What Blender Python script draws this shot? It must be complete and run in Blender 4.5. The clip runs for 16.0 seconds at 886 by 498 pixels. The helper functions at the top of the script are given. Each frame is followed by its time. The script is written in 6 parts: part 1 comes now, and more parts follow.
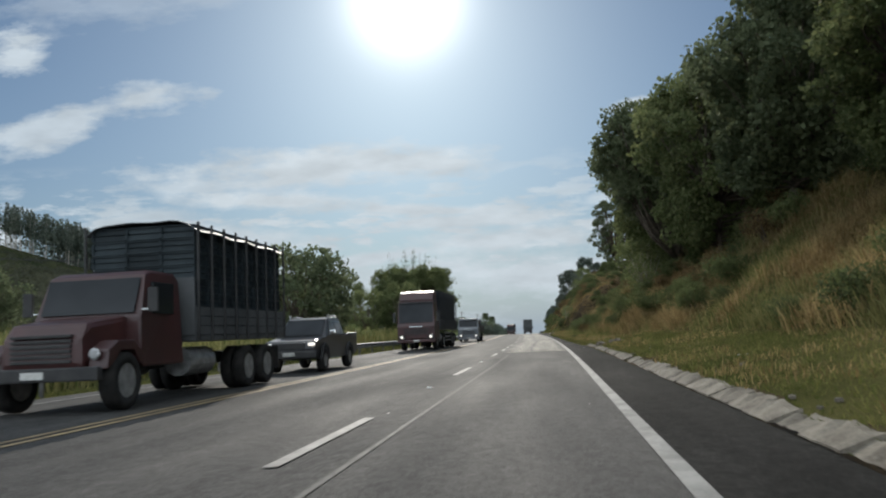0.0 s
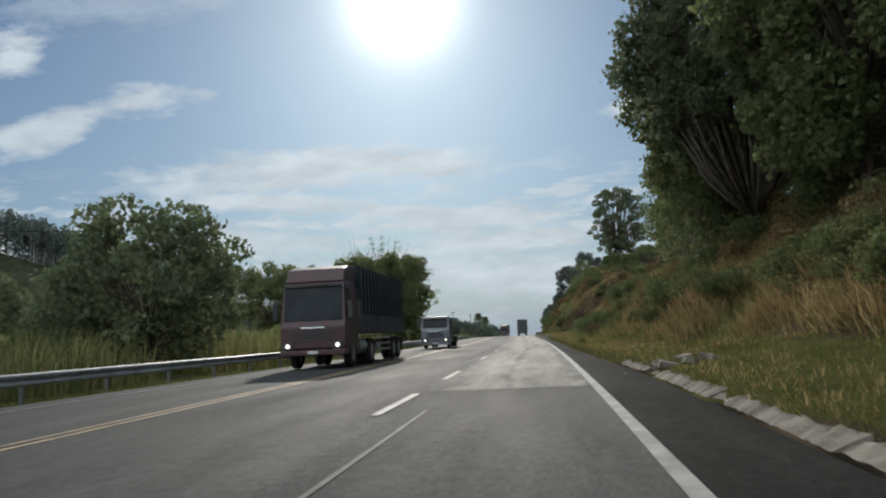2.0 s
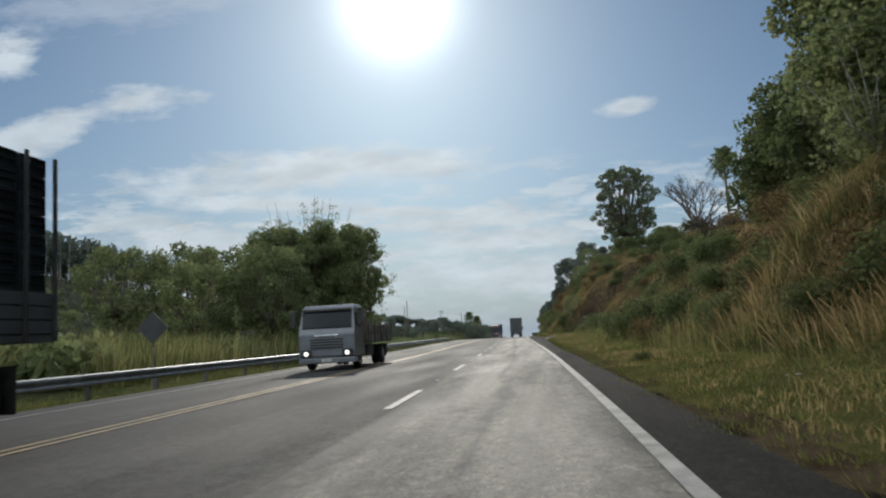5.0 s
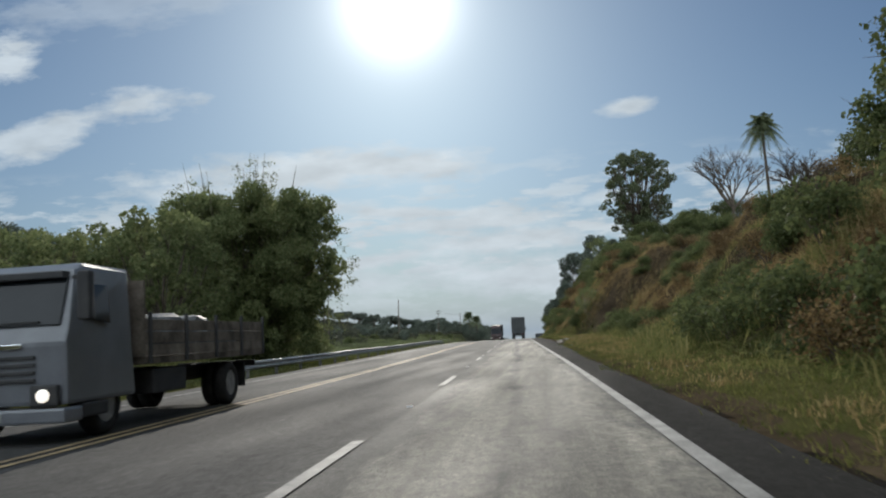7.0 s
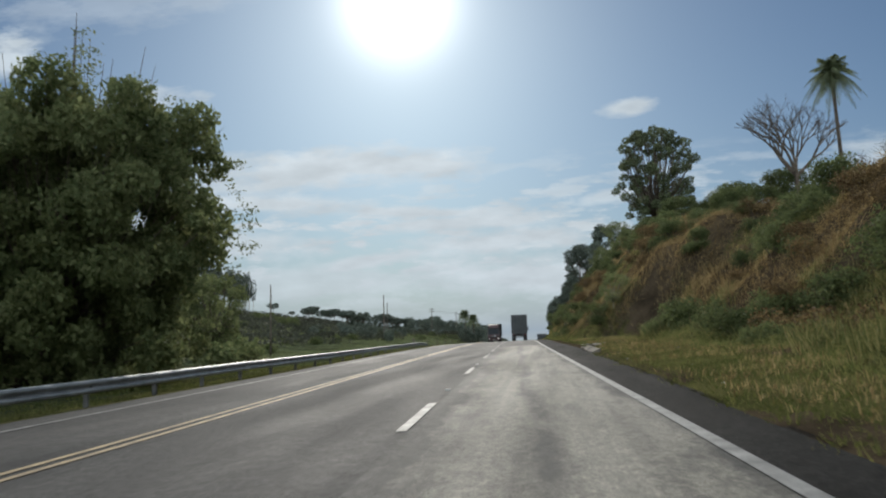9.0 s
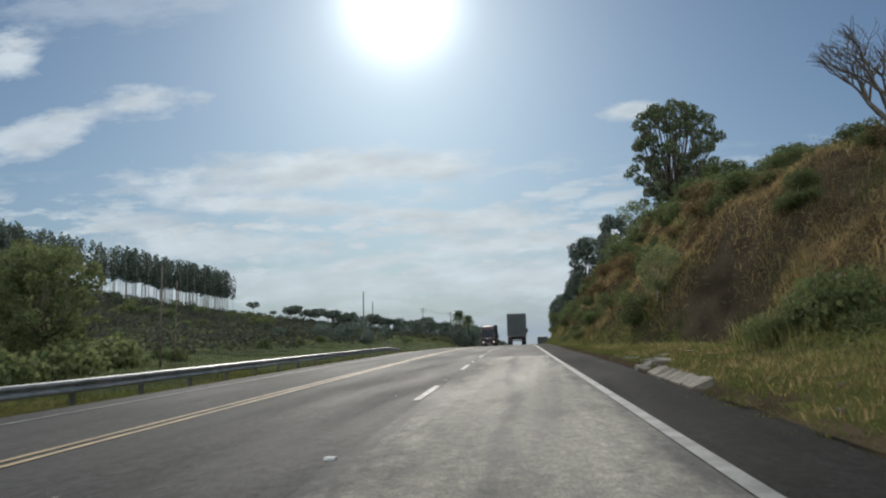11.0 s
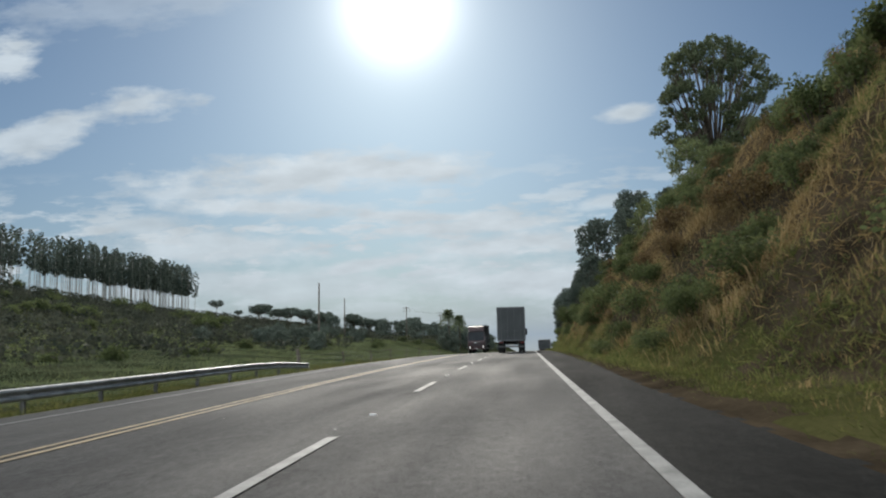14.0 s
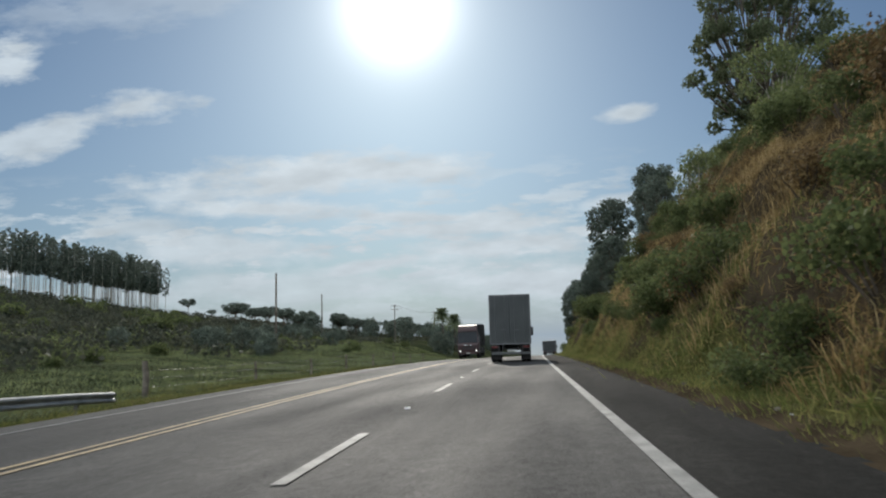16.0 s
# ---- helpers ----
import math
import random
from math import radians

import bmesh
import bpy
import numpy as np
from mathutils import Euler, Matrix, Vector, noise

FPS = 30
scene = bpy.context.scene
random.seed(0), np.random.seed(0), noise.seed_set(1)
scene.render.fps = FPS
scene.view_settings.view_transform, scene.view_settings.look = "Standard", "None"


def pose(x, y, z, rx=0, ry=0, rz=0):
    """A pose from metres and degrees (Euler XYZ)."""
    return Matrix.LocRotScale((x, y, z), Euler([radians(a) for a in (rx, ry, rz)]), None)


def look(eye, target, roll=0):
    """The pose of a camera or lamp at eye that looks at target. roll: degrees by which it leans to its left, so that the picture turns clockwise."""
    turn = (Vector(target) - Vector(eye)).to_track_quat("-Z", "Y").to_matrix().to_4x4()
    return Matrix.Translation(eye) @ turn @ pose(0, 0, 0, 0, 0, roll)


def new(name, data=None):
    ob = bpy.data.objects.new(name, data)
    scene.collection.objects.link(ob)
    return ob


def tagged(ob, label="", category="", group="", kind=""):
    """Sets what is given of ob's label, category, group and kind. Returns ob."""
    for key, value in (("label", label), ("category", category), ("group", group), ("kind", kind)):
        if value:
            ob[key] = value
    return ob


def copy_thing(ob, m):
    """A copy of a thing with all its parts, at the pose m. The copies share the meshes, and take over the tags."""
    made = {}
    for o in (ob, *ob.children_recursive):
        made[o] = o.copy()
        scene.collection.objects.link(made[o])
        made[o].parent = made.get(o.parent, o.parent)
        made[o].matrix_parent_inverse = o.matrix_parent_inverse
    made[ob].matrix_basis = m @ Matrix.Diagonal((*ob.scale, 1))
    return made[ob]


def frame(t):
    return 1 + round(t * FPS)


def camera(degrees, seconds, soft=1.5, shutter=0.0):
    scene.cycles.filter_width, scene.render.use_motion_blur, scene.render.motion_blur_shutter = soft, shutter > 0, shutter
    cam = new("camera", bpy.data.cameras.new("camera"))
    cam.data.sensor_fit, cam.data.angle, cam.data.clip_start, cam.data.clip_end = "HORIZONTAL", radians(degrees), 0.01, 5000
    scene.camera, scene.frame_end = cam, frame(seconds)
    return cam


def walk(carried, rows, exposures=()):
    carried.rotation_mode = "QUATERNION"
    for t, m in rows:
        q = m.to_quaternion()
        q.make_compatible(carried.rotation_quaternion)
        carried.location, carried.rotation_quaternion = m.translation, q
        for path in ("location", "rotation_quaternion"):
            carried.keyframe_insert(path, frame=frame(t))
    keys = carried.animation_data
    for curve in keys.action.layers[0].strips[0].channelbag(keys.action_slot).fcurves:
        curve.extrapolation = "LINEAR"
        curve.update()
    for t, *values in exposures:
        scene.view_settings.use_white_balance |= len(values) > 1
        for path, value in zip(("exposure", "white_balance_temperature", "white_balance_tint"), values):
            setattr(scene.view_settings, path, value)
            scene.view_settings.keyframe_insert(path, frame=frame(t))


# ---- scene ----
EXPO = 0.0                                   # stops
SKY, CLOUD, HAZE, GLOW, SUN = 0.049, 0.59, 0.38, 0.86, 2.8
# Seconds, place in metres, heading to the left, upward tilt and lean in degrees.
ROWS = [
    (0.0, 0.00, -0.00, 1.076, 7.74, 6.01, -0.91),
    (0.5, 0.02, 5.46, 1.078, 7.51, 6.03, -0.92),
    (1.0, 0.05, 10.91, 1.081, 7.52, 6.06, -0.96),
    (1.5, 0.03, 16.39, 1.086, 7.47, 6.12, -1.02),
    (2.0, -0.01, 21.84, 1.094, 7.49, 6.09, -1.09),
    (2.5, -0.06, 27.23, 1.103, 7.49, 6.08, -1.16),
    (3.0, -0.11, 32.61, 1.112, 7.36, 6.13, -1.21),
    (3.5, -0.16, 37.77, 1.119, 7.25, 5.96, -1.24),
    (4.0, -0.22, 42.62, 1.123, 7.24, 6.02, -1.26),
    (6.5, -0.76, 64.98, 1.115, 7.19, 6.18, -1.69),
    (7.0, -1.01, 70.00, 1.117, 7.31, 6.20, -1.63),
    (7.5, -1.31, 75.62, 1.121, 7.29, 6.14, -1.56),
    (8.0, -1.61, 81.30, 1.125, 7.32, 6.24, -1.47),
    (8.5, -1.83, 86.71, 1.128, 7.28, 6.29, -1.38),
    (9.0, -2.04, 92.14, 1.128, 7.29, 6.17, -1.30),
    (11.5, -2.54, 117.96, 1.074, 7.24, 6.37, -0.89),
    (12.0, -2.64, 123.09, 1.076, 7.20, 6.40, -0.88),
    (12.5, -2.74, 128.22, 1.081, 7.16, 6.41, -0.89),
    (13.0, -2.84, 133.41, 1.086, 7.17, 6.42, -0.90),
    (13.5, -2.97, 138.98, 1.090, 7.22, 6.45, -0.94),
    (14.0, -3.13, 144.48, 1.094, 7.18, 6.48, -0.99),
    (14.5, -3.30, 149.77, 1.097, 7.27, 6.52, -1.06),
    (15.0, -3.45, 155.06, 1.101, 7.21, 6.58, -1.13),
    (15.5, -3.68, 160.62, 1.103, 7.21, 6.50, -1.17),
    (16.0, -3.87, 166.12, 1.105, 7.22, 6.55, -1.20),
]


def eye_pose(row):
    t, x, y, z, yaw, tilt, lean = row
    a, b = radians(yaw), radians(tilt)
    ahead = Vector((-math.sin(a) * math.cos(b), math.cos(a) * math.cos(b), math.sin(b)))
    eye = Vector((x, y, z))
    return t, look(eye, eye + ahead * 10, lean)


cam = camera(60.0, 16.0, 2.1, 0.18)
walk(cam, [eye_pose(r) for r in ROWS], [(0.0, EXPO), (16.0, EXPO)])

# ---------------------------------------------------------------- sky and sun
SUN_AZ, SUN_EL = radians(10.4), radians(24.2)      # left of straight ahead, above the horizon
SUN_DIR = Vector((-math.sin(SUN_AZ) * math.cos(SUN_EL), math.cos(SUN_AZ) * math.cos(SUN_EL), math.sin(SUN_EL)))


def build_sky():
    world = bpy.data.worlds.new("world")
    scene.world = world
    world.use_nodes = True
    nt = world.node_tree
    nt.nodes.clear()
    N, L = nt.nodes, nt.links

    def math_node(op, a, b=None, c=None, clamp=False):
        n = N.new("ShaderNodeMath")
        n.operation, n.use_clamp = op, clamp
        for i, v in enumerate((a, b, c)):
            if v is None:
                continue
            if isinstance(v, (int, float)):
                n.inputs[i].default_value = v
            else:
                L.new(v, n.inputs[i])
        return n.outputs[0]

    def mix(fac, a, b):
        n = N.new("ShaderNodeMix")
        n.data_type = "RGBA"
        for s, v in ((n.inputs["Factor"], fac), (n.inputs[6], a), (n.inputs[7], b)):
            if isinstance(v, (int, float)):
                s.default_value = v
            elif isinstance(v, tuple):
                s.default_value = (*v, 1)
            else:
                L.new(v, s)
        return n.outputs[2]

    coord = N.new("ShaderNodeTexCoord").outputs["Generated"]
    split = N.new("ShaderNodeSeparateXYZ")
    L.new(coord, split.inputs[0])
    x, y, z = split.outputs
    ahead = math_node("MAXIMUM", math_node("ABSOLUTE", y), 0.12)
    u, v = math_node("DIVIDE", x, ahead), math_node("DIVIDE", z, ahead)

    sky = N.new("ShaderNodeTexSky")
    sky.sky_type, sky.sun_disc = "NISHITA", False
    sky.sun_elevation, sky.sun_rotation = SUN_EL, -SUN_AZ
    sky.air_density, sky.dust_density, sky.ozone_density = 1.0, 0.6, 1.5
    tone = N.new("ShaderNodeVectorMath")
    tone.operation = "SCALE"
    L.new(sky.outputs[0], tone.inputs[0])
    tone.inputs["Scale"].default_value = SKY
    tint = N.new("ShaderNodeVectorMath")
    tint.operation = "MULTIPLY"
    L.new(tone.outputs[0], tint.inputs[0])
    tint.inputs[1].default_value = (0.60, 0.84, 1.06)
    colour = tint.outputs[0]

    # noise that frays the clouds, drawn out sideways
    place = N.new("ShaderNodeCombineXYZ")
    L.new(math_node("MULTIPLY", u, 5.5), place.inputs[0])
    L.new(math_node("MULTIPLY", v, 15.0), place.inputs[1])
    fray = N.new("ShaderNodeTexNoise")
    fray.inputs["Scale"].default_value, fray.inputs["Detail"].default_value, fray.inputs["Roughness"].default_value = 1.7, 9, 0.62
    L.new(place.outputs[0], fray.inputs[0])
    frayed = math_node("SUBTRACT", fray.outputs[0], 0.5)
    # u, v, half width, half height, slope, weight
    clouds = [
        (-0.72, 0.296, 0.15, 0.034, 0.22, 0.66), (-0.575, 0.333, 0.10, 0.030, 0.10, 0.66), (-0.765, 0.42, 0.055, 0.05, -0.3, 0.7),
        (-0.34, 0.222, 0.26, 0.034, 0.03, 0.8), (-0.20, 0.224, 0.17, 0.032, 0.0, 0.8), (-0.48, 0.205, 0.14, 0.016, 0.0, 0.6),
        (-0.36, 0.178, 0.20, 0.018, -0.07, 0.85), (-0.16, 0.160, 0.16, 0.010, -0.05, 0.85), (-0.08, 0.143, 0.14, 0.014, 0.02, 0.85),
        (-0.04, 0.118, 0.15, 0.022, 0.04, 0.8), (-0.23, 0.096, 0.10, 0.014, 0.12, 0.8), (0.125, 0.288, 0.055, 0.016, 0.12, 0.7),
        (0.09, 0.170, 0.06, 0.012, 0.2, 0.6), (-0.55, 0.160, 0.09, 0.020, 0.0, 0.6), (0.02, 0.07, 0.30, 0.035, 0.0, 0.8),
        (-0.45, 0.125, 0.22, 0.028, -0.04, 0.7), (-0.5, 0.50, 0.35, 0.05, 0.1, 0.25), (-0.35, 0.07, 0.35, 0.03, 0.0, 0.55),
        (0.6, 0.20, 0.3, 0.05, 0.0, 0.6), (-1.5, 0.3, 0.4, 0.07, 0.0, 0.7), (1.3, 0.35, 0.4, 0.06, 0.0, 0.7)]
    total = None
    for cu, cv, hw, hh, slope, weight in clouds:
        du = math_node("SUBTRACT", u, cu)
        dv = math_node("SUBTRACT", math_node("SUBTRACT", v, cv), math_node("MULTIPLY", du, slope))
        a, b = math_node("DIVIDE", du, hw), math_node("DIVIDE", dv, hh)
        r = math_node("SQRT", math_node("ADD", math_node("MULTIPLY", a, a), math_node("MULTIPLY", b, b)))
        m = math_node("ADD", math_node("SUBTRACT", 1.0, r), math_node("MULTIPLY", frayed, 2.5))
        m = math_node("MULTIPLY", math_node("MULTIPLY", m, 1.7, clamp=True), min(1.0, weight * 1.25))
        total = m if total is None else math_node("MAXIMUM", total, m)
    # thin broken cloud low over the horizon, and an unseen fuller cover behind and overhead, added as fill light
    band = N.new("ShaderNodeCombineXYZ")
    L.new(math_node("MULTIPLY", u, 8.0), band.inputs[0])
    L.new(math_node("MULTIPLY", v, 32.0), band.inputs[1])
    wisps = N.new("ShaderNodeTexNoise")
    wisps.inputs["Scale"].default_value, wisps.inputs["Detail"].default_value, wisps.inputs["Roughness"].default_value = 1.35, 8, 0.6
    L.new(band.outputs[0], wisps.inputs[0])
    low = math_node("MULTIPLY", math_node("SUBTRACT", 1.0, math_node("ABSOLUTE", math_node("MULTIPLY_ADD", v, 8.0, -0.95)), clamp=True), 1.3)
    wisp = math_node("MULTIPLY", math_node("MULTIPLY_ADD", wisps.outputs[0], 10.0, -4.9, clamp=True), low)
    total = math_node("MAXIMUM", total, wisp)
    fill_cover = N.new("ShaderNodeTexNoise")
    fill_cover.inputs["Scale"].default_value, fill_cover.inputs["Detail"].default_value = 2.2, 7
    L.new(coord, fill_cover.inputs[0])
    away = math_node("MULTIPLY_ADD", y, -1.6, 1.15, clamp=True)
    total = math_node("MAXIMUM", total, math_node("MULTIPLY", math_node("MULTIPLY_ADD", fill_cover.outputs[0], 4.0, -1.35, clamp=True), away))
    # overbright unseen cloud behind the camera, to lift the shaded faces ahead
    fill_boost = math_node("MULTIPLY", math_node("MULTIPLY_ADD", y, -0.55, 0.45, clamp=True), 3.2)
    shade = N.new("ShaderNodeTexNoise")
    shade.inputs["Scale"].default_value, shade.inputs["Detail"].default_value = 2.3, 5
    L.new(place.outputs[0], shade.inputs[0])
    lit = math_node("ADD", math_node("MULTIPLY_ADD", shade.outputs[0], 0.70, 0.66), fill_boost)
    white = N.new("ShaderNodeVectorMath")
    white.operation = "SCALE"
    white.inputs[0].default_value = (CLOUD * 0.88, CLOUD, CLOUD * 1.09)
    L.new(lit, white.inputs["Scale"])
    # haze that pales the sky towards the horizon
    haze = math_node("POWER", math_node("SUBTRACT", 1.0, math_node("ABSOLUTE", z), clamp=True), 7.0)
    colour = mix(math_node("MULTIPLY", haze, 0.95), colour, (HAZE * 0.74, HAZE * 0.95, HAZE * 1.20))
    colour = mix(total, colour, white.outputs[0])
    # the bright air round the sun
    dot = N.new("ShaderNodeVectorMath")
    dot.operation = "DOT_PRODUCT"
    L.new(coord, dot.inputs[0])
    dot.inputs[1].default_value = SUN_DIR
    near = math_node("MAXIMUM", dot.outputs["Value"], 0.0)
    glow = math_node("ADD", math_node("MULTIPLY", math_node("POWER", near, 560.0), 1.5),
                     math_node("ADD", math_node("MULTIPLY", math_node("POWER", near, 75.0), 0.18),
                               math_node("MULTIPLY", math_node("POWER", near, 7.0), 0.075)))
    glow = math_node("MULTIPLY", glow, GLOW)
    halo = N.new("ShaderNodeVectorMath")
    halo.operation = "SCALE"
    halo.inputs[0].default_value = (1.0, 0.985, 0.95)
    L.new(glow, halo.inputs["Scale"])
    add = N.new("ShaderNodeVectorMath")
    add.operation = "ADD"
    L.new(colour, add.inputs[0])
    L.new(halo.outputs[0], add.inputs[1])
    back = N.new("ShaderNodeBackground")
    L.new(add.outputs[0], back.inputs[0])
    back.inputs[1].default_value = 1.0
    out = N.new("ShaderNodeOutputWorld")
    L.new(back.outputs[0], out.inputs[0])


build_sky()
sun = new("sun", bpy.data.lights.new("sun", "SUN"))
sun.data.energy, sun.data.angle, sun.data.color = SUN, radians(0.53), (1.0, 0.94, 0.84)
sun.matrix_basis = look(SUN_DIR * 500, (0, 0, 0))


# ---------------------------------------------------------------- materials
def surface(name, dark, light, scale=4.0, rough=0.8, bump=0.2, metal=0.0, grit=60.0, world_space=True, spread=0.12, leaf=0.0, island=0.0, coat=0.0, spec=None):
    """A node material: two scales of noise between two colours, grain in the relief, and variation from object to object."""
    m = bpy.data.materials.new(name)
    m.use_nodes = True
    nt = m.node_tree
    N, L = nt.nodes, nt.links
    N.clear()
    out, bsdf = N.new("ShaderNodeOutputMaterial"), N.new("ShaderNodeBsdfPrincipled")
    geo = N.new("ShaderNodeNewGeometry")
    where = geo.outputs["Position"]
    if not world_space:
        where = N.new("ShaderNodeTexCoord").outputs["Object"]
    broad, fine = N.new("ShaderNodeTexNoise"), N.new("ShaderNodeTexNoise")
    for n, s, d in ((broad, scale, 5), (fine, grit, 3)):
        n.inputs["Scale"].default_value, n.inputs["Detail"].default_value = s, d
        L.new(where, n.inputs["Vector"])
    ramp = N.new("ShaderNodeValToRGB")
    ramp.color_ramp.elements[0].position, ramp.color_ramp.elements[0].color = 0.3, (*dark, 1)
    ramp.color_ramp.elements[1].position, ramp.color_ramp.elements[1].color = 0.7, (*light, 1)
    add = N.new("ShaderNodeMath")
    add.operation = "MULTIPLY_ADD"
    L.new(fine.outputs[0], add.inputs[0])
    add.inputs[1].default_value = 0.45
    base = N.new("ShaderNodeMath")
    base.operation = "MULTIPLY_ADD"
    L.new(broad.outputs[0], base.inputs[0])
    base.inputs[1].default_value, base.inputs[2].default_value = 1.0, -0.22
    L.new(base.outputs[0], add.inputs[2])
    fac = add.outputs[0]
    if island:
        more = N.new("ShaderNodeMath")
        more.operation = "MULTIPLY_ADD"
        L.new(geo.outputs["Random Per Island"], more.inputs[0])
        more.inputs[1].default_value = island
        shift = N.new("ShaderNodeMath")
        shift.operation = "SUBTRACT"
        L.new(fac, shift.inputs[0])
        shift.inputs[1].default_value = island / 2
        L.new(shift.outputs[0], more.inputs[2])
        fac = more.outputs[0]
    L.new(fac, ramp.inputs[0])
    hue = N.new("ShaderNodeHueSaturation")
    info = N.new("ShaderNodeObjectInfo")
    vary = N.new("ShaderNodeMapRange")
    vary.inputs["To Min"].default_value, vary.inputs["To Max"].default_value = 1 - spread, 1 + spread
    L.new(info.outputs["Random"], vary.inputs[0])
    L.new(vary.outputs[0], hue.inputs["Value"])
    L.new(ramp.outputs[0], hue.inputs["Color"])
    L.new(hue.outputs[0], bsdf.inputs["Base Color"])
    bsdf.inputs["Roughness"].default_value, bsdf.inputs["Metallic"].default_value = rough, metal
    bsdf.inputs["Coat Weight"].default_value = coat
    bsdf.inputs["Specular IOR Level"].default_value = spec if spec is not None else (0.15 if rough > 0.7 else 0.5)
    if bump:
        b = N.new("ShaderNodeBump")
        b.inputs["Strength"].default_value, b.inputs["Distance"].default_value = bump, 0.02
        L.new(fine.outputs[0], b.inputs["Height"])
        L.new(b.outputs[0], bsdf.inputs["Normal"])
    result = bsdf.outputs[0]
    if leaf:
        bsdf.inputs["Specular IOR Level"].default_value = 0.09
        bsdf.inputs["Roughness"].default_value = 0.7
        trans, both = N.new("ShaderNodeBsdfTranslucent"), N.new("ShaderNodeMixShader")
        L.new(hue.outputs[0], trans.inputs[0])
        both.inputs[0].default_value = leaf
        L.new(result, both.inputs[1])
        L.new(trans.outputs[0], both.inputs[2])
        result = both.outputs[0]
    L.new(result, out.inputs[0])
    return m


def road_surface(name, dark, light, stain, rough, spec, streak=1.0, blotch=0.35, amount=0.5, dust=None):
    """Asphalt: long streaks along the way, stains, and the grain of its stones."""
    m = bpy.data.materials.new(name)
    m.use_nodes = True
    nt = m.node_tree
    N, L = nt.nodes, nt.links
    bsdf = N["Principled BSDF"]
    pos = N.new("ShaderNodeNewGeometry").outputs["Position"]

    def cloud(scale, detail, stretch, roughness=0.55):
        mp, n = N.new("ShaderNodeMapping"), N.new("ShaderNodeTexNoise")
        mp.inputs["Scale"].default_value = stretch
        L.new(pos, mp.inputs[0])
        L.new(mp.outputs[0], n.inputs["Vector"])
        n.inputs["Scale"].default_value, n.inputs["Detail"].default_value, n.inputs["Roughness"].default_value = scale, detail, roughness
        return n.outputs[0]

    def ramp(fac, a, b, lo, hi):
        r = N.new("ShaderNodeValToRGB")
        r.color_ramp.elements[0].position, r.color_ramp.elements[0].color = lo, (*a, 1)
        r.color_ramp.elements[1].position, r.color_ramp.elements[1].color = hi, (*b, 1)
        L.new(fac, r.inputs[0])
        return r.outputs[0]

    def blend(mode, fac, a, b):
        n = N.new("ShaderNodeMix")
        n.data_type, n.blend_type = "RGBA", mode
        if isinstance(fac, float):
            n.inputs["Factor"].default_value = fac
        else:
            L.new(fac, n.inputs["Factor"])
        L.new(a, n.inputs[6])
        L.new(b, n.inputs[7])
        return n.outputs[2]
    tracks = ramp(cloud(1.0, 6, (streak * 1.3, 0.045, 1)), dark, light, 0.34, 0.66)
    stains = ramp(cloud(blotch, 8, (1.0, 0.45, 1), 0.65), stain, light, 0.40, 0.60)
    colour = blend("MIX", amount, tracks, stains)
    if dust:
        wear = N.new("ShaderNodeAttribute")
        wear.attribute_name = "wear"
        rub = N.new("ShaderNodeMath")
        rub.operation = "MULTIPLY_ADD"
        L.new(cloud(1.6, 9, (1.0, 0.28, 1), 0.68), rub.inputs[0])
        rub.inputs[1].default_value = 3.6
        L.new(wear.outputs["Fac"], rub.inputs[2])
        fac = N.new("ShaderNodeMath")
        fac.operation, fac.use_clamp = "SUBTRACT", True
        L.new(rub.outputs[0], fac.inputs[0])
        fac.inputs[1].default_value = 1.68
        pale = ramp(cloud(1.0, 6, (1.6, 0.06, 1)), dust[0], dust[1], 0.35, 0.65)
        colour = blend("MIX", fac.outputs[0], colour, pale)
    mottle = ramp(cloud(7.0, 5, (1, 0.7, 1), 0.65), (0.72, 0.72, 0.72), (1.25, 1.25, 1.25), 0.36, 0.64)
    colour = blend("MULTIPLY", 0.8, colour, mottle)
    grains = cloud(55.0, 4, (1, 1, 1), 0.7)
    chips = ramp(grains, (0.45, 0.45, 0.45), (1.7, 1.68, 1.64), 0.36, 0.66)
    colour = blend("MULTIPLY", 0.9, colour, chips)
    coarse = ramp(cloud(21.0, 3, (1, 0.8, 1), 0.7), (0.6, 0.6, 0.6), (1.45, 1.45, 1.42), 0.36, 0.66)
    colour = blend("MULTIPLY", 0.7, colour, coarse)
    L.new(colour, bsdf.inputs["Base Color"])
    worn = N.new("ShaderNodeMapRange")
    L.new(cloud(0.8, 5, (1.0, 0.12, 1)), worn.inputs[0])
    worn.inputs["From Min"].default_value, worn.inputs["From Max"].default_value = 0.3, 0.7
    worn.inputs["To Min"].default_value, worn.inputs["To Max"].default_value = rough - 0.10, rough + 0.08
    L.new(worn.outputs[0], bsdf.inputs["Roughness"])
    bsdf.inputs["Specular IOR Level"].default_value = spec
    b = N.new("ShaderNodeBump")
    b.inputs["Strength"].default_value, b.inputs["Distance"].default_value = 0.55, 0.02
    L.new(grains, b.inputs["Height"])
    L.new(b.outputs[0], bsdf.inputs["Normal"])
    return m


def lamp_glass(name, colour, strength):
    m = bpy.data.materials.new(name)
    m.use_nodes = True
    b = m.node_tree.nodes["Principled BSDF"]
    b.inputs["Base Color"].default_value = (0.8, 0.8, 0.8, 1)
    b.inputs["Roughness"].default_value = 0.1
    b.inputs["Emission Color"].default_value, b.inputs["Emission Strength"].default_value = (*colour, 1), strength
    return m


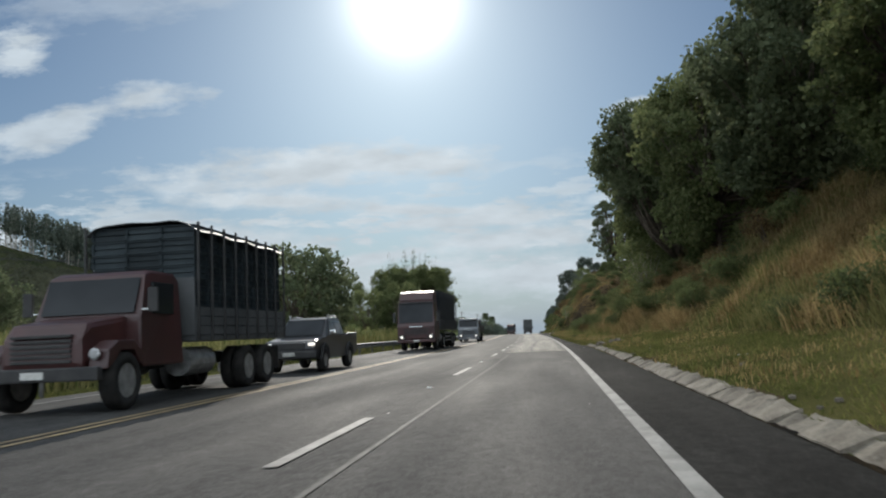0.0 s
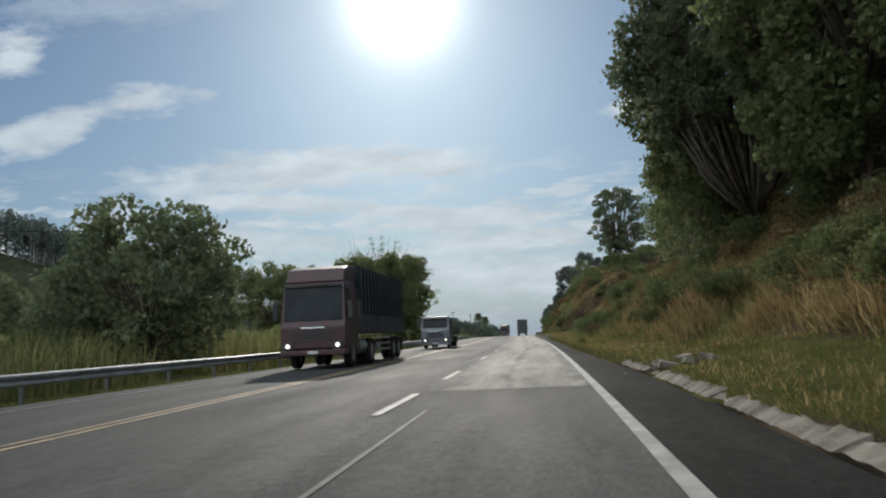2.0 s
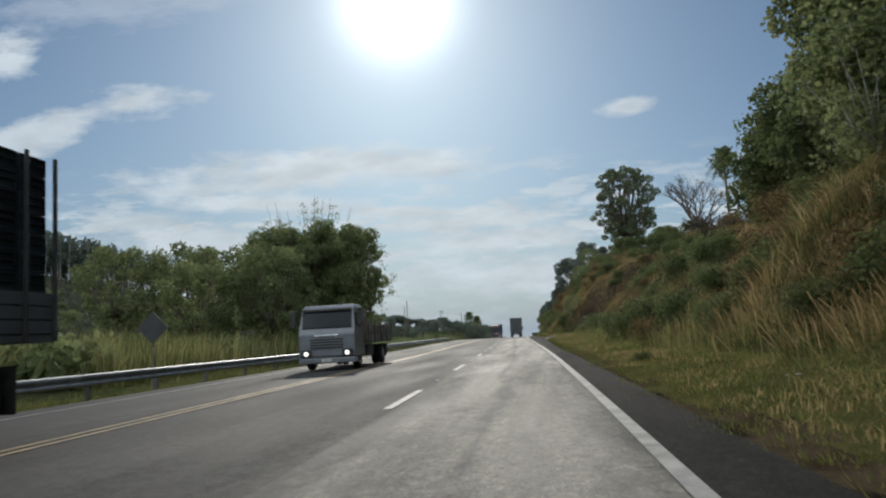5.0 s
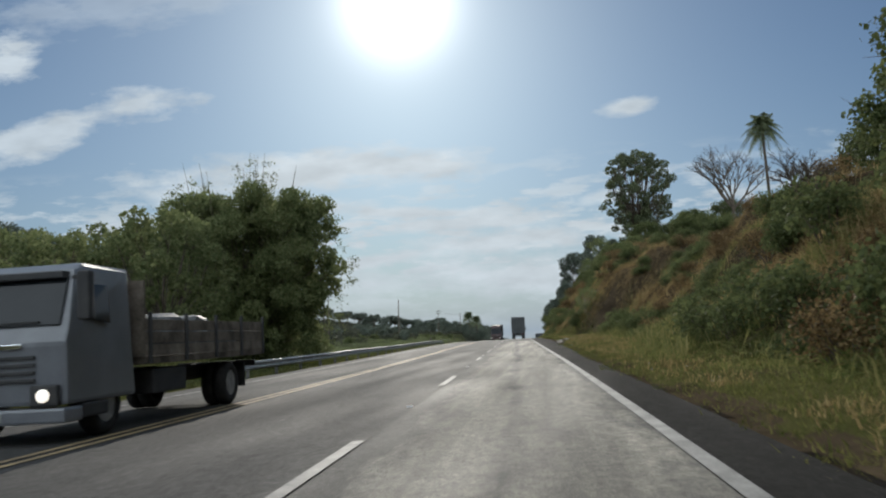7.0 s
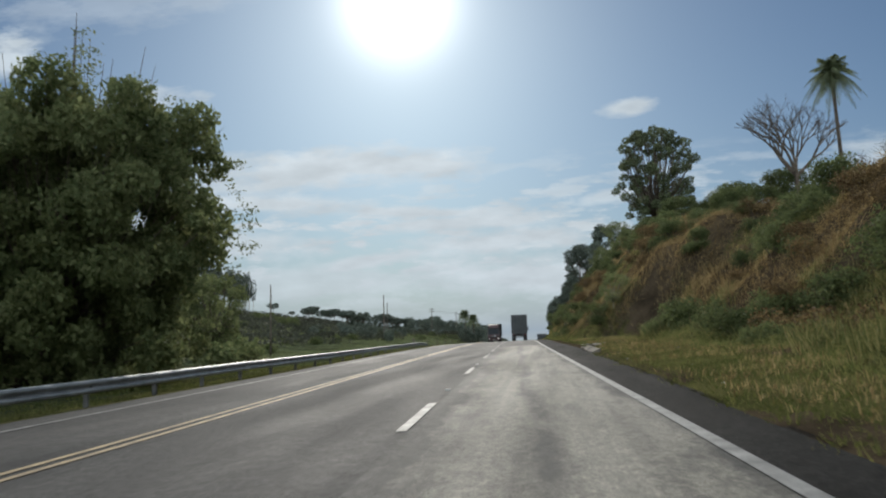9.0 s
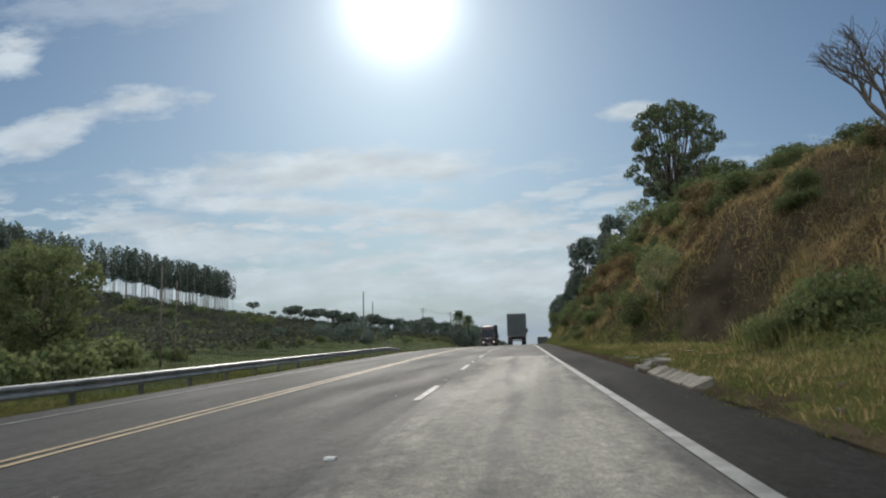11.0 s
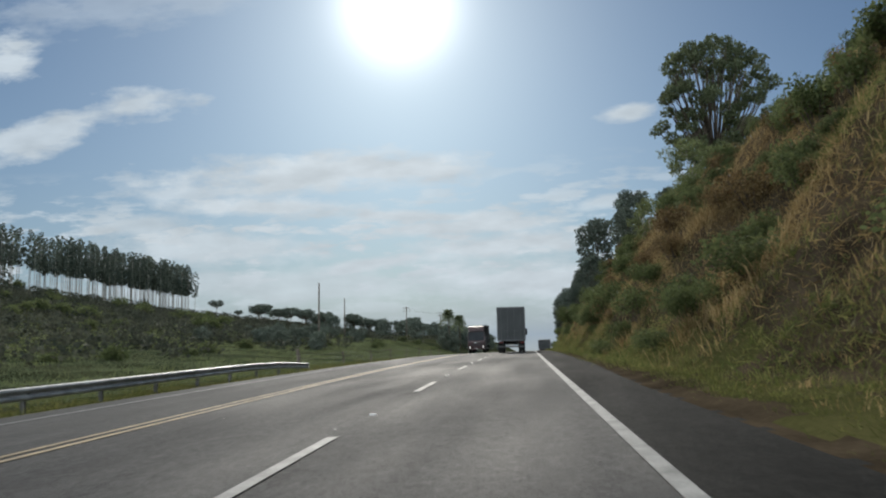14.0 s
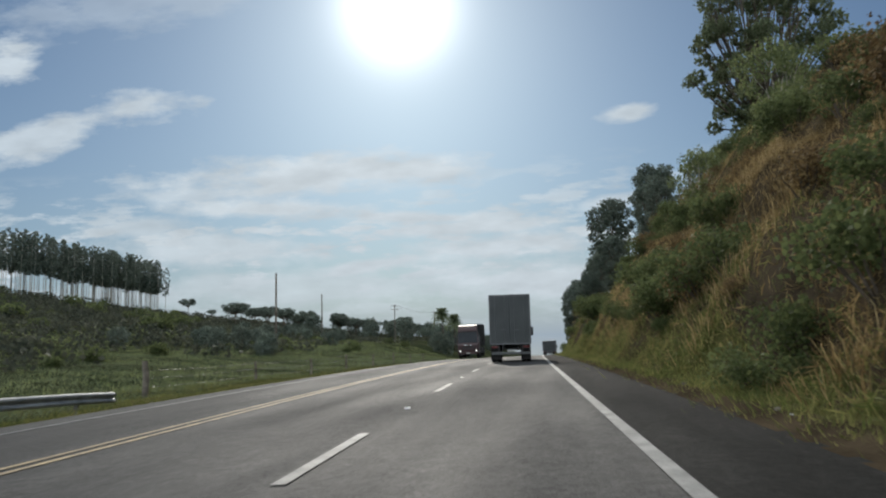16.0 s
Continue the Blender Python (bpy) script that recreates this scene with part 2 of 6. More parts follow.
M = {
    "asphalt": road_surface("asphalt", (0.023, 0.023, 0.024), (0.053, 0.051, 0.049), (0.028, 0.028, 0.028), 0.82, 0.15),
    "asphalt_dusty": road_surface("asphalt_dusty", (0.023, 0.023, 0.023), (0.053, 0.051, 0.048), (0.027, 0.027, 0.026), 0.78, 0.19, 1.0, 0.5, 0.5, ((0.095, 0.088, 0.076), (0.205, 0.190, 0.160))),
    "asphalt_dark": road_surface("asphalt_dark", (0.009, 0.009, 0.009), (0.023, 0.022, 0.021), (0.010, 0.010, 0.009), 0.9, 0.04),
    "line_white": surface("line_white", (0.065, 0.065, 0.062), (0.185, 0.182, 0.170), 2.6, 0.7, 0.3, grit=30),
    "faded_paint": surface("faded_paint", (0.038, 0.038, 0.036), (0.085, 0.083, 0.078), 2.5, 0.75, 0.2, grit=30),
    "line_yellow": surface("line_yellow", (0.17, 0.12, 0.065), (0.36, 0.26, 0.13), 2.6, 0.7, 0.2, grit=30),
    "concrete": surface("concrete", (0.065, 0.054, 0.042), (0.20, 0.175, 0.14), 2.0, 0.9, 0.5, grit=25),
    "soil": surface("soil", (0.028, 0.021, 0.014), (0.070, 0.052, 0.033), 0.8, 0.95, 0.8, grit=12, spec=0.0),
    "verge": surface("verge", (0.032, 0.034, 0.012), (0.078, 0.070, 0.028), 0.5, 0.95, 0.8, grit=14, spec=0.0),
    "dry_cover": surface("dry_cover", (0.13, 0.090, 0.042), (0.36, 0.26, 0.12), 0.25, 0.75, 0.0, leaf=0.48, island=0.8, grit=2.5),
    "scrub_leaf": surface("scrub_leaf", (0.030, 0.036, 0.026), (0.078, 0.080, 0.055), 0.06, 0.75, 0.0, leaf=0.35, island=0.4, grit=0.5),
    "pasture": surface("pasture", (0.018, 0.024, 0.012), (0.048, 0.050, 0.026), 0.12, 0.95, 0.8, grit=5, spec=0.0),
    "dry_grass": surface("dry_grass", (0.15, 0.102, 0.046), (0.37, 0.275, 0.135), 0.22, 0.7, 0.0, leaf=0.52, island=0.7, grit=2.5),
    "green_grass": surface("green_grass", (0.062, 0.078, 0.020), (0.170, 0.165, 0.058), 0.3, 0.65, 0.0, leaf=0.52, island=0.6, grit=2.5),
    "bank_green": surface("bank_green", (0.080, 0.104, 0.030), (0.225, 0.212, 0.080), 0.35, 0.7, 0.0, leaf=0.55, island=0.7, grit=2.5),
    "reed_grass": surface("reed_grass", (0.080, 0.094, 0.030), (0.25, 0.225, 0.095), 0.18, 0.7, 0.0, leaf=0.42, island=0.7, grit=2.5),
    "leaf_dark": surface("leaf_dark", (0.092, 0.114, 0.062), (0.168, 0.192, 0.105), 0.5, 0.75, 0.0, leaf=0.55, island=0.5, grit=4),
    "leaf_mid": surface("leaf_mid", (0.096, 0.120, 0.050), (0.182, 0.200, 0.090), 0.5, 0.75, 0.0, leaf=0.58, island=0.5, grit=4),
    "leaf_dry": surface("leaf_dry", (0.07, 0.045, 0.022), (0.20, 0.14, 0.065), 0.4, 0.7, 0.0, leaf=0.35, island=0.6, grit=4),
    # distant foliage: paler and bluer, with the haze of the air put into the colour
    "leaf_hazed": surface("leaf_hazed", (0.070, 0.090, 0.074), (0.125, 0.145, 0.112), 0.2, 0.7, 0.0, leaf=0.25, island=0.4, grit=2),
    "bark": surface("bark", (0.045, 0.036, 0.028), (0.13, 0.105, 0.080), 3.0, 0.9, 0.6, grit=20),
    "bark_pale": surface("bark_pale", (0.20, 0.18, 0.15), (0.42, 0.39, 0.34), 1.0, 0.8, 0.3, grit=10),
    "galvanised": surface("galvanised", (0.16, 0.165, 0.17), (0.30, 0.305, 0.31), 2.0, 0.58, 0.15, metal=0.35, grit=30),
    "post_steel": surface("post_steel", (0.05, 0.048, 0.045), (0.13, 0.125, 0.12), 3.0, 0.6, 0.2, metal=0.4, grit=30),
    "weathered_wood": surface("weathered_wood", (0.06, 0.05, 0.04), (0.19, 0.16, 0.13), 3.0, 0.9, 0.5, grit=25),
    "tyre": surface("tyre", (0.012, 0.012, 0.012), (0.030, 0.028, 0.026), 6.0, 0.85, 0.3, world_space=False),
    "rim": surface("rim", (0.16, 0.16, 0.16), (0.33, 0.33, 0.33), 6.0, 0.45, 0.1, metal=0.6, world_space=False),
    "chassis": surface("chassis", (0.012, 0.012, 0.013), (0.035, 0.033, 0.032), 3.0, 0.7, 0.2, world_space=False),
    "paint_red": surface("paint_red", (0.026, 0.008, 0.008), (0.050, 0.014, 0.013), 1.2, 0.48, 0.05, world_space=False, coat=0.08, spread=0.02),
    "paint_grey": surface("paint_grey", (0.09, 0.095, 0.105), (0.15, 0.155, 0.17), 1.2, 0.35, 0.03, world_space=False, coat=0.3, spread=0.02),
    "paint_black": surface("paint_black", (0.012, 0.012, 0.014), (0.03, 0.03, 0.033), 1.2, 0.34, 0.02, world_space=False, coat=0.15, spread=0.02),
    "box_panel": surface("box_panel", (0.028, 0.031, 0.031), (0.050, 0.054, 0.053), 0.9, 0.55, 0.05, world_space=False, spread=0.02),
    "box_frame": surface("box_frame", (0.07, 0.07, 0.07), (0.14, 0.14, 0.14), 2.0, 0.5, 0.1, metal=0.3, world_space=False),
    "crate": surface("crate", (0.010, 0.015, 0.018), (0.034, 0.042, 0.046), 1.5, 0.65, 0.1, world_space=False, spread=0.3, spec=0.12),
    "tarp": surface("tarp", (0.03, 0.032, 0.034), (0.075, 0.078, 0.08), 1.0, 0.6, 0.3, world_space=False),
    "chrome": surface("chrome", (0.5, 0.5, 0.5), (0.7, 0.7, 0.7), 4.0, 0.18, 0.0, metal=1.0, world_space=False),
    "auto_glass": surface("auto_glass", (0.010, 0.012, 0.014), (0.02, 0.022, 0.025), 1.0, 0.06, 0.0, world_space=False, spread=0.0, spec=0.22),
    "tail_red": surface("tail_red", (0.07, 0.01, 0.01), (0.14, 0.02, 0.016), 5.0, 0.3, 0.0, world_space=False),
    "sign_back": surface("sign_back", (0.018, 0.018, 0.018), (0.042, 0.041, 0.04), 2.0, 0.7, 0.1, metal=0.0, world_space=False),
    "litter": surface("litter", (0.25, 0.24, 0.22), (0.52, 0.51, 0.48), 8.0, 0.6, 0.0, world_space=False),
    "leaf_shade": surface("leaf_shade", (0.062, 0.080, 0.032), (0.122, 0.142, 0.058), 0.5, 0.75, 0.0, leaf=0.50, island=0.5, grit=4),
    "headlight": lamp_glass("headlight", (1.0, 0.93, 0.8), 1.1),
    "lens": surface("lens", (0.30, 0.30, 0.30), (0.5, 0.5, 0.5), 5.0, 0.12, 0.0, metal=0.3, world_space=False),
}


# ---------------------------------------------------------------- mesh helpers
def mesh_from(name, verts, faces, material, parent=None, smooth=False, label=""):
    me = bpy.data.meshes.new(name)
    me.from_pydata(verts, [], faces)
    me.materials.append(material)
    if smooth:
        me.polygons.foreach_set("use_smooth", [True] * len(me.polygons))
    me.update()
    ob = new(name, me)
    ob.parent = parent
    if label:
        ob["label"] = label
    return ob


def mesh_arrays(name, verts, quads, tris, material, parent=None, smooth=False):
    """A mesh straight from arrays, for what has many thousand faces."""
    me = bpy.data.meshes.new(name)
    nq, ntri = len(quads), len(tris)
    loops = np.concatenate([np.asarray(quads).ravel(), np.asarray(tris).ravel()]).astype(np.int32)
    starts = np.concatenate([np.arange(nq) * 4, nq * 4 + np.arange(ntri) * 3]).astype(np.int32)
    me.vertices.add(len(verts))
    me.vertices.foreach_set("co", np.asarray(verts, dtype=np.float32).ravel())
    me.loops.add(len(loops))
    me.loops.foreach_set("vertex_index", loops)
    me.polygons.add(nq + ntri)
    me.polygons.foreach_set("loop_start", starts)
    me.materials.append(material)
    me.update(calc_edges=True)
    if smooth:
        me.polygons.foreach_set("use_smooth", [True] * len(me.polygons))
    ob = new(name, me)
    ob.parent = parent
    return ob


def part(name, bm, material, parent=None, label="", smooth=False):
    me = bpy.data.meshes.new(name)
    bmesh.ops.recalc_face_normals(bm, faces=bm.faces)
    bm.to_mesh(me)
    bm.free()
    me.materials.append(material)
    if smooth:
        me.polygons.foreach_set("use_smooth", [True] * len(me.polygons))
    ob = new(name, me)
    ob.parent = parent
    if label:
        ob["label"] = label
    return ob


def add_box(bm, x0, x1, y0, y1, z0, z1, bevel=0.0):
    r = bmesh.ops.create_cube(bm, size=1)
    bmesh.ops.scale(bm, vec=(x1 - x0, y1 - y0, z1 - z0), verts=r["verts"])
    bmesh.ops.translate(bm, vec=((x0 + x1) / 2, (y0 + y1) / 2, (z0 + z1) / 2), verts=r["verts"])
    if bevel:
        edges = list({e for v in r["verts"] for e in v.link_edges})
        bmesh.ops.bevel(bm, geom=edges, offset=bevel, segments=2, affect="EDGES", profile=0.6)


def box(name, x0, x1, y0, y1, z0, z1, material, parent=None, bevel=0.02, label=""):
    bm = bmesh.new()
    add_box(bm, x0, x1, y0, y1, z0, z1, bevel)
    return part(name, bm, material, parent, label)


def prism(name, side, x0, x1, material, parent=None, bevel=0.03, label="", inset=None):
    """A body from its side outline (y, z), from x0 to x1; inset gives each corner's step inwards."""
    bm = bmesh.new()
    inset = inset or [0.0] * len(side)
    a = [bm.verts.new((x0 + i, y, z)) for (y, z), i in zip(side, inset)]
    b = [bm.verts.new((x1 - i, y, z)) for (y, z), i in zip(side, inset)]
    bm.faces.new(a)
    bm.faces.new(list(reversed(b)))
    for i in range(len(side)):
        j = (i + 1) % len(side)
        bm.faces.new((a[i], a[j], b[j], b[i]))
    if bevel:
        bmesh.ops.bevel(bm, geom=list(bm.edges), offset=bevel, segments=2, affect="EDGES", profile=0.6)
    return part(name, bm, material, parent, label)


def tube(points, radii, sides=6):
    """Vertices and faces of a tapering tube."""
    verts, faces = [], []
    for k, (p, r) in enumerate(zip(points, radii)):
        p = Vector(p)
        d = Vector(points[min(k + 1, len(points) - 1)]) - Vector(points[max(k - 1, 0)])
        d = d.normalized() if d.length > 1e-6 else Vector((0, 0, 1))
        s = d.cross(Vector((0.31, 0.95, 0.05))).normalized()
        q = d.cross(s)
        for i in range(sides):
            a = 2 * math.pi * i / sides
            verts.append(p + (s * math.cos(a) + q * math.sin(a)) * r)
    for k in range(len(points) - 1):
        for i in range(sides):
            j = (i + 1) % sides
            faces.append((k * sides + i, k * sides + j, (k + 1) * sides + j, (k + 1) * sides + i))
    faces.append(tuple(reversed(range(sides))))
    faces.append(tuple(range((len(points) - 1) * sides, len(points) * sides)))
    return verts, faces


def join_tubes(tubes):
    verts, faces = [], []
    for v, f in tubes:
        o = len(verts)
        verts += v
        faces += [tuple(i + o for i in face) for face in f]
    return verts, faces


def lattice_noise(x, y, scale, seed=0):
    """Smooth noise from 0 to 1 over a plane."""
    x, y = np.asarray(x, float) / scale, np.asarray(y, float) / scale
    i, j = np.floor(x), np.floor(y)
    fx, fy = x - i, y - j
    fx, fy = fx * fx * (3 - 2 * fx), fy * fy * (3 - 2 * fy)

    def h(a, b):
        s = np.sin(a * 127.1 + b * 311.7 + seed * 74.7) * 43758.5453
        return s - np.floor(s)
    return (h(i, j) * (1 - fx) + h(i + 1, j) * fx) * (1 - fy) + (h(i, j + 1) * (1 - fx) + h(i + 1, j + 1) * fx) * fy


# ---------------------------------------------------------------- the lie of the land
def table(*pairs):
    xs, ys = [p[0] for p in pairs], [p[1] for p in pairs]
    fine = np.linspace(xs[0], xs[-1], 1500)
    v = np.interp(fine, xs, ys)
    w = (xs[-1] - xs[0]) / 1500
    k = max(3, int(9.0 / w) | 1)
    v = np.convolve(np.pad(v, k // 2, mode="edge"), np.hanning(k + 2)[1:-1] / np.hanning(k + 2)[1:-1].sum(), mode="valid")
    return lambda y: np.interp(y, fine, v)


# the road's heading along the way (radians, to the right), and the side step that it adds up to
HEADING = ((-120, 0), (20, 0), (104, -0.036), (145, -0.034), (175, -0.025), (215, -0.015), (240, 0), (300, 0.035), (600, 0.045))
along = np.arange(-120, 601, 1.0)
turned = np.interp(along, [h[0] for h in HEADING], [h[1] for h in HEADING])
aside = np.concatenate([[0], np.cumsum((turned[1:] + turned[:-1]) / 2)])


def bend(y):
    return np.interp(y, along, aside)


def beside(*pairs):
    """A line that keeps its distances from the right edge line of the road."""
    f = table(*pairs)
    return lambda y: bend(y) + 0.94 + f(y)


def sway(y):
    """How far the land beside the road lies to the right of a straight line on."""
    return np.interp(np.asarray(y, float) - 45, (10, 21, 33, 43, 65, 76, 92, 118, 139, 155, 166), (0, -0.04, -0.3, -0.47, -1.07, -1.81, -2.61, -2.87, -3.15, -3.6, -3.67))


LINE_LANE = -2.38
edge_right = beside((-120, 0), (600, 0))
mid_line = table((-120, -6.38), (60, -6.4), (80, -6.2), (100, -5.92), (150, -5.88), (600, -5.9))
edge_left = table((-120, -10.6), (30, -10.5), (58, -9.8), (100, -8.95), (180, -8.9), (600, -8.9))
kerb_x = beside((-120, 1.31), (40, 1.30), (48, 1.10), (60, 0.92), (75, 0.86), (100, 0.90), (112, 1.2), (126, 1.40), (138, 1.6), (150, 1.5), (160, 1.35), (175, 1.6), (190, 1.55), (212, 1.5), (260, 1.6), (330, 3.5), (400, 3.0), (600, 3.0))
foot_x = beside((-120, 5.4), (0, 5.4), (30, 4.95), (46, 5.2), (56, 3.8), (75, 3.9), (88, 2.8), (97, 2.6), (104, 3.9), (111, 4.8), (126, 5.2), (138, 5.4), (146, 6.0), (151, 4.6), (157, 3.6), (165, 2.6), (175, 2.35), (190, 2.35), (212, 2.3), (260, 2.0), (330, 4.2), (400, 4.2), (600, 5.0))
bank_top = table((-120, 5), (30, 4.6), (60, 4.6), (85, 4.4), (100, 4.8), (115, 6.2), (132, 7.0), (150, 7.4), (163, 8.4), (178, 10.6), (200, 12.4), (225, 14.0), (250, 16.0), (300, 12), (340, 9), (420, 3), (600, 1))
rail_top = table((-60, 0.30), (50, 0.27), (120, 0.20), (146, 0.11), (177, 0.03), (183, -0.06), (196, -0.75))
rail_line = table((-60, -12.6), (30, -12.6), (50, -12.2), (90, -10.9), (110, -10.3), (130, -10.7), (150, -11.8), (190, -13.0))


def rail_x(y):
    return rail_line(y) + sway(np.asarray(y, float) + 20)


def fall(y):
    """The road's own height: level, then over the brow of the hill."""
    y = np.asarray(y, float)
    a = np.clip(y - 150, 0, 180)
    return -1.08e-4 * a * a - np.clip(y - 330, 0, 270) * 0.0389


def road_z(x, y):
    return fall(y) + 0.03 * np.clip(x - bend(y), -12.5, 6)


def smooth01(v, a, b):
    t = np.clip((v - a) / (b - a), 0, 1)
    return t * t * (3 - 2 * t)


def bluff(x, y, reach=1.15):
    """The bare cut face of the spur that juts out of the bank."""
    return (np.abs(x - 5.3 - 0.06 * (y - 148)) < reach * 0.85) & (np.abs(y - 148) < reach * 2.9)


def ground_z(x, y):
    x, y = np.asarray(x, float), np.asarray(y, float)
    z = road_z(x, y) - fall(y) * (1 - smooth01(x, -36, -15))
    k, f = kerb_x(y), foot_x(y)
    low = np.interp(y, (330, 480), (1.0, 0.0))
    lumps = lattice_noise(x, y, 5.5, 21) * 1.1 + lattice_noise(x, y, 2.4, 1) * 0.7 + lattice_noise(x, y, 1.0, 2) * 0.25 - 1.0 + (lattice_noise(x, y, 3.4, 29) - 0.5) * np.interp(y, (60, 80), (0.5, 1.8))
    verge = np.clip(x - k - 0.30, 0, None)
    z = z + np.minimum(verge, np.maximum(f - k, 0.3)) * np.interp(y, (42, 56), (0.18, 0.07)) + (verge > 0) * np.interp(y, (42, 56), (0.10, 0.05))
    u = np.clip(x - f, 0, None)
    top = bank_top(y)
    steep = np.interp(y, (70, 71, 150, 160), (0.80, 0.95, 0.95, 1.08)) + (lattice_noise(x * 0 + 3, y, 9, 3) - 0.5) * 0.25
    apron = np.interp(y, (78, 96, 138, 148), (0.0, 3.6, 3.2, 0.0))
    gentle = np.minimum(u, apron)
    rise = np.minimum(0.24 * gentle + steep * (u - gentle), top + 0.07 * u)
    rise = rise * (1 - np.exp(-u * 1.2)) + lumps * np.clip(u * 0.8, 0, 1.3)
    z = z + np.maximum(rise, 0) * (u > 0)
    h = x - sway(y)
    z = z + np.where(x > 60, -np.clip(x - 60, 0, 400) * 0.02, 0)
    hollow = np.exp(-((x - 5.3) / 1.3) ** 2 - ((y - 146.5) / 3.2) ** 2)
    z = z - 2.0 * hollow * (u > 0) + (lattice_noise(x, y, 0.9, 71) - 0.5) * 0.5 * hollow
    # the field and the wooded hill across the road
    w = np.clip(edge_left(y) + bend(y) - 1.0 - x, 0, None)
    field = -0.10 * np.clip(w, 0, 2.2) - 0.06 * np.clip(w - 2.2, 0, 4) + 0.015 * np.clip(w - 8, 0, 30)
    hill = np.interp(-h, (24, 36, 56, 80, 108, 140, 190, 262, 330, 450, 3000), (0, 0.9, 2.6, 5.6, 10.4, 15.5, 26, 48, 62, 72, 60)) * (0.25 + 0.75 * smooth01(y, 90, 300)) * (1 - smooth01(y, 420, 640) * np.where(h > -130, 1.0, 0.4))
    row = np.interp(-h, (108, 137, 200, 262), (372, 348, 332, 318))
    hill = hill * (1 - 0.95 * smooth01(y, row + 6, row + 60) * (1 - smooth01(-h, 330, 420)) * smooth01(-h, 96, 112))
    z = z + field + hill + (lattice_noise(x, y, 4.0, 5) - 0.5) * 0.35 * np.clip(w - 2, 0, 1)
    z = z - np.clip(y - 600, 0, None) * 0.036 - np.clip(y - 440, 0, 160) * 0.03 * (x > 12) * smooth01(x, 12, 60)
    return z


def spaced(*spans):
    out = []
    for a, b, step in spans:
        out += list(np.arange(a, b, step))
    return np.array(out + [spans[-1][1]])


def build_ground():
    xs = spaced((-2600, -400, 200), (-400, -120, 14), (-120, -40, 5), (-40, -14, 1.6), (-14, 1.2, 0.95), (1.2, 4.0, 0.14), (4.0, 16, 0.45), (16, 40, 1.6), (40, 120, 8), (120, 2600, 160))
    ys = spaced((-600, -60, 60), (-60, -8, 4), (-8, 220, 0.8), (220, 340, 3), (340, 700, 12), (700, 4200, 250))
    X, Y = np.meshgrid(xs, ys)
    X = X + kerb_x(Y) - 2.24
    Z = ground_z(X, Y)
    on_road = (X > edge_left(Y) + bend(Y) - 1.0) & (X < kerb_x(Y) - 0.1)
    Z = Z - np.where(on_road, 0.10, 0.0)
    verts = np.stack([X, Y, Z], -1).reshape(-1, 3)
    nx = len(xs)
    a = (np.arange(len(ys) - 1)[:, None] * nx + np.arange(nx - 1)[None, :]).ravel()
    quads = np.stack([a, a + 1, a + nx + 1, a + nx], 1)
    ob = mesh_arrays("ground", verts, quads, np.zeros((0, 3)), M["verge"], smooth=True)
    me = ob.data
    me.materials.append(M["soil"])
    me.materials.append(M["pasture"])
    cx, cy = verts[quads].mean(1)[:, 0], verts[quads].mean(1)[:, 1]
    bare = (lattice_noise(cx, cy, 2.6, 9) * 0.6 + lattice_noise(cx, cy, 0.9, 8) * 0.4 > 0.62) & (cx > foot_x(cy) - 0.6) & (cx < 40)
    bare |= bluff(cx - lattice_noise(cy * 0, cy, 2.0, 4), cy)
    bare |= (cx > kerb_x(cy) - 0.3) & (cx < kerb_x(cy) + np.where(cy > 122, 0.22, 0.05) + lattice_noise(cx * 0, cy, 1.7, 6) * 0.7) & (lattice_noise(cx * 0 + 5, cy, 3.1, 61) > np.where(cy > 122, 0.0, 0.3))
    me.polygons.foreach_set("material_index", np.where(cx < -13.5 + bend(cy), 2, bare | ((cx > foot_x(cy) + 0.9) & (cx < foot_x(cy) + 3.5 + 1.3 * bank_top(cy)))).astype(np.int32))
    return tagged(ob, "grassy roadside verge, earth bank and open hillside", "ground", kind="structure")


def strip(name, left, right, y0, y1, material, lift=0.0, step=1.0, parent=None, across=4):
    """A ribbon on the road between two side lines, as a slab 8 cm thick where it shows an edge."""
    ys = np.linspace(y0, y1, max(2, int((y1 - y0) / step) + 1))
    verts = []
    for y in ys:
        a, b = float(left(y)), float(right(y))
        for k in range(across + 1):
            x = a + (b - a) * k / across
            verts.append((x, y, float(road_z(x, y)) + lift))
    n = across + 1
    faces = [(i * n + k, i * n + k + 1, (i + 1) * n + k + 1, (i + 1) * n + k) for i in range(len(ys) - 1) for k in range(across)]
    return mesh_from(name, verts, faces, material, parent)


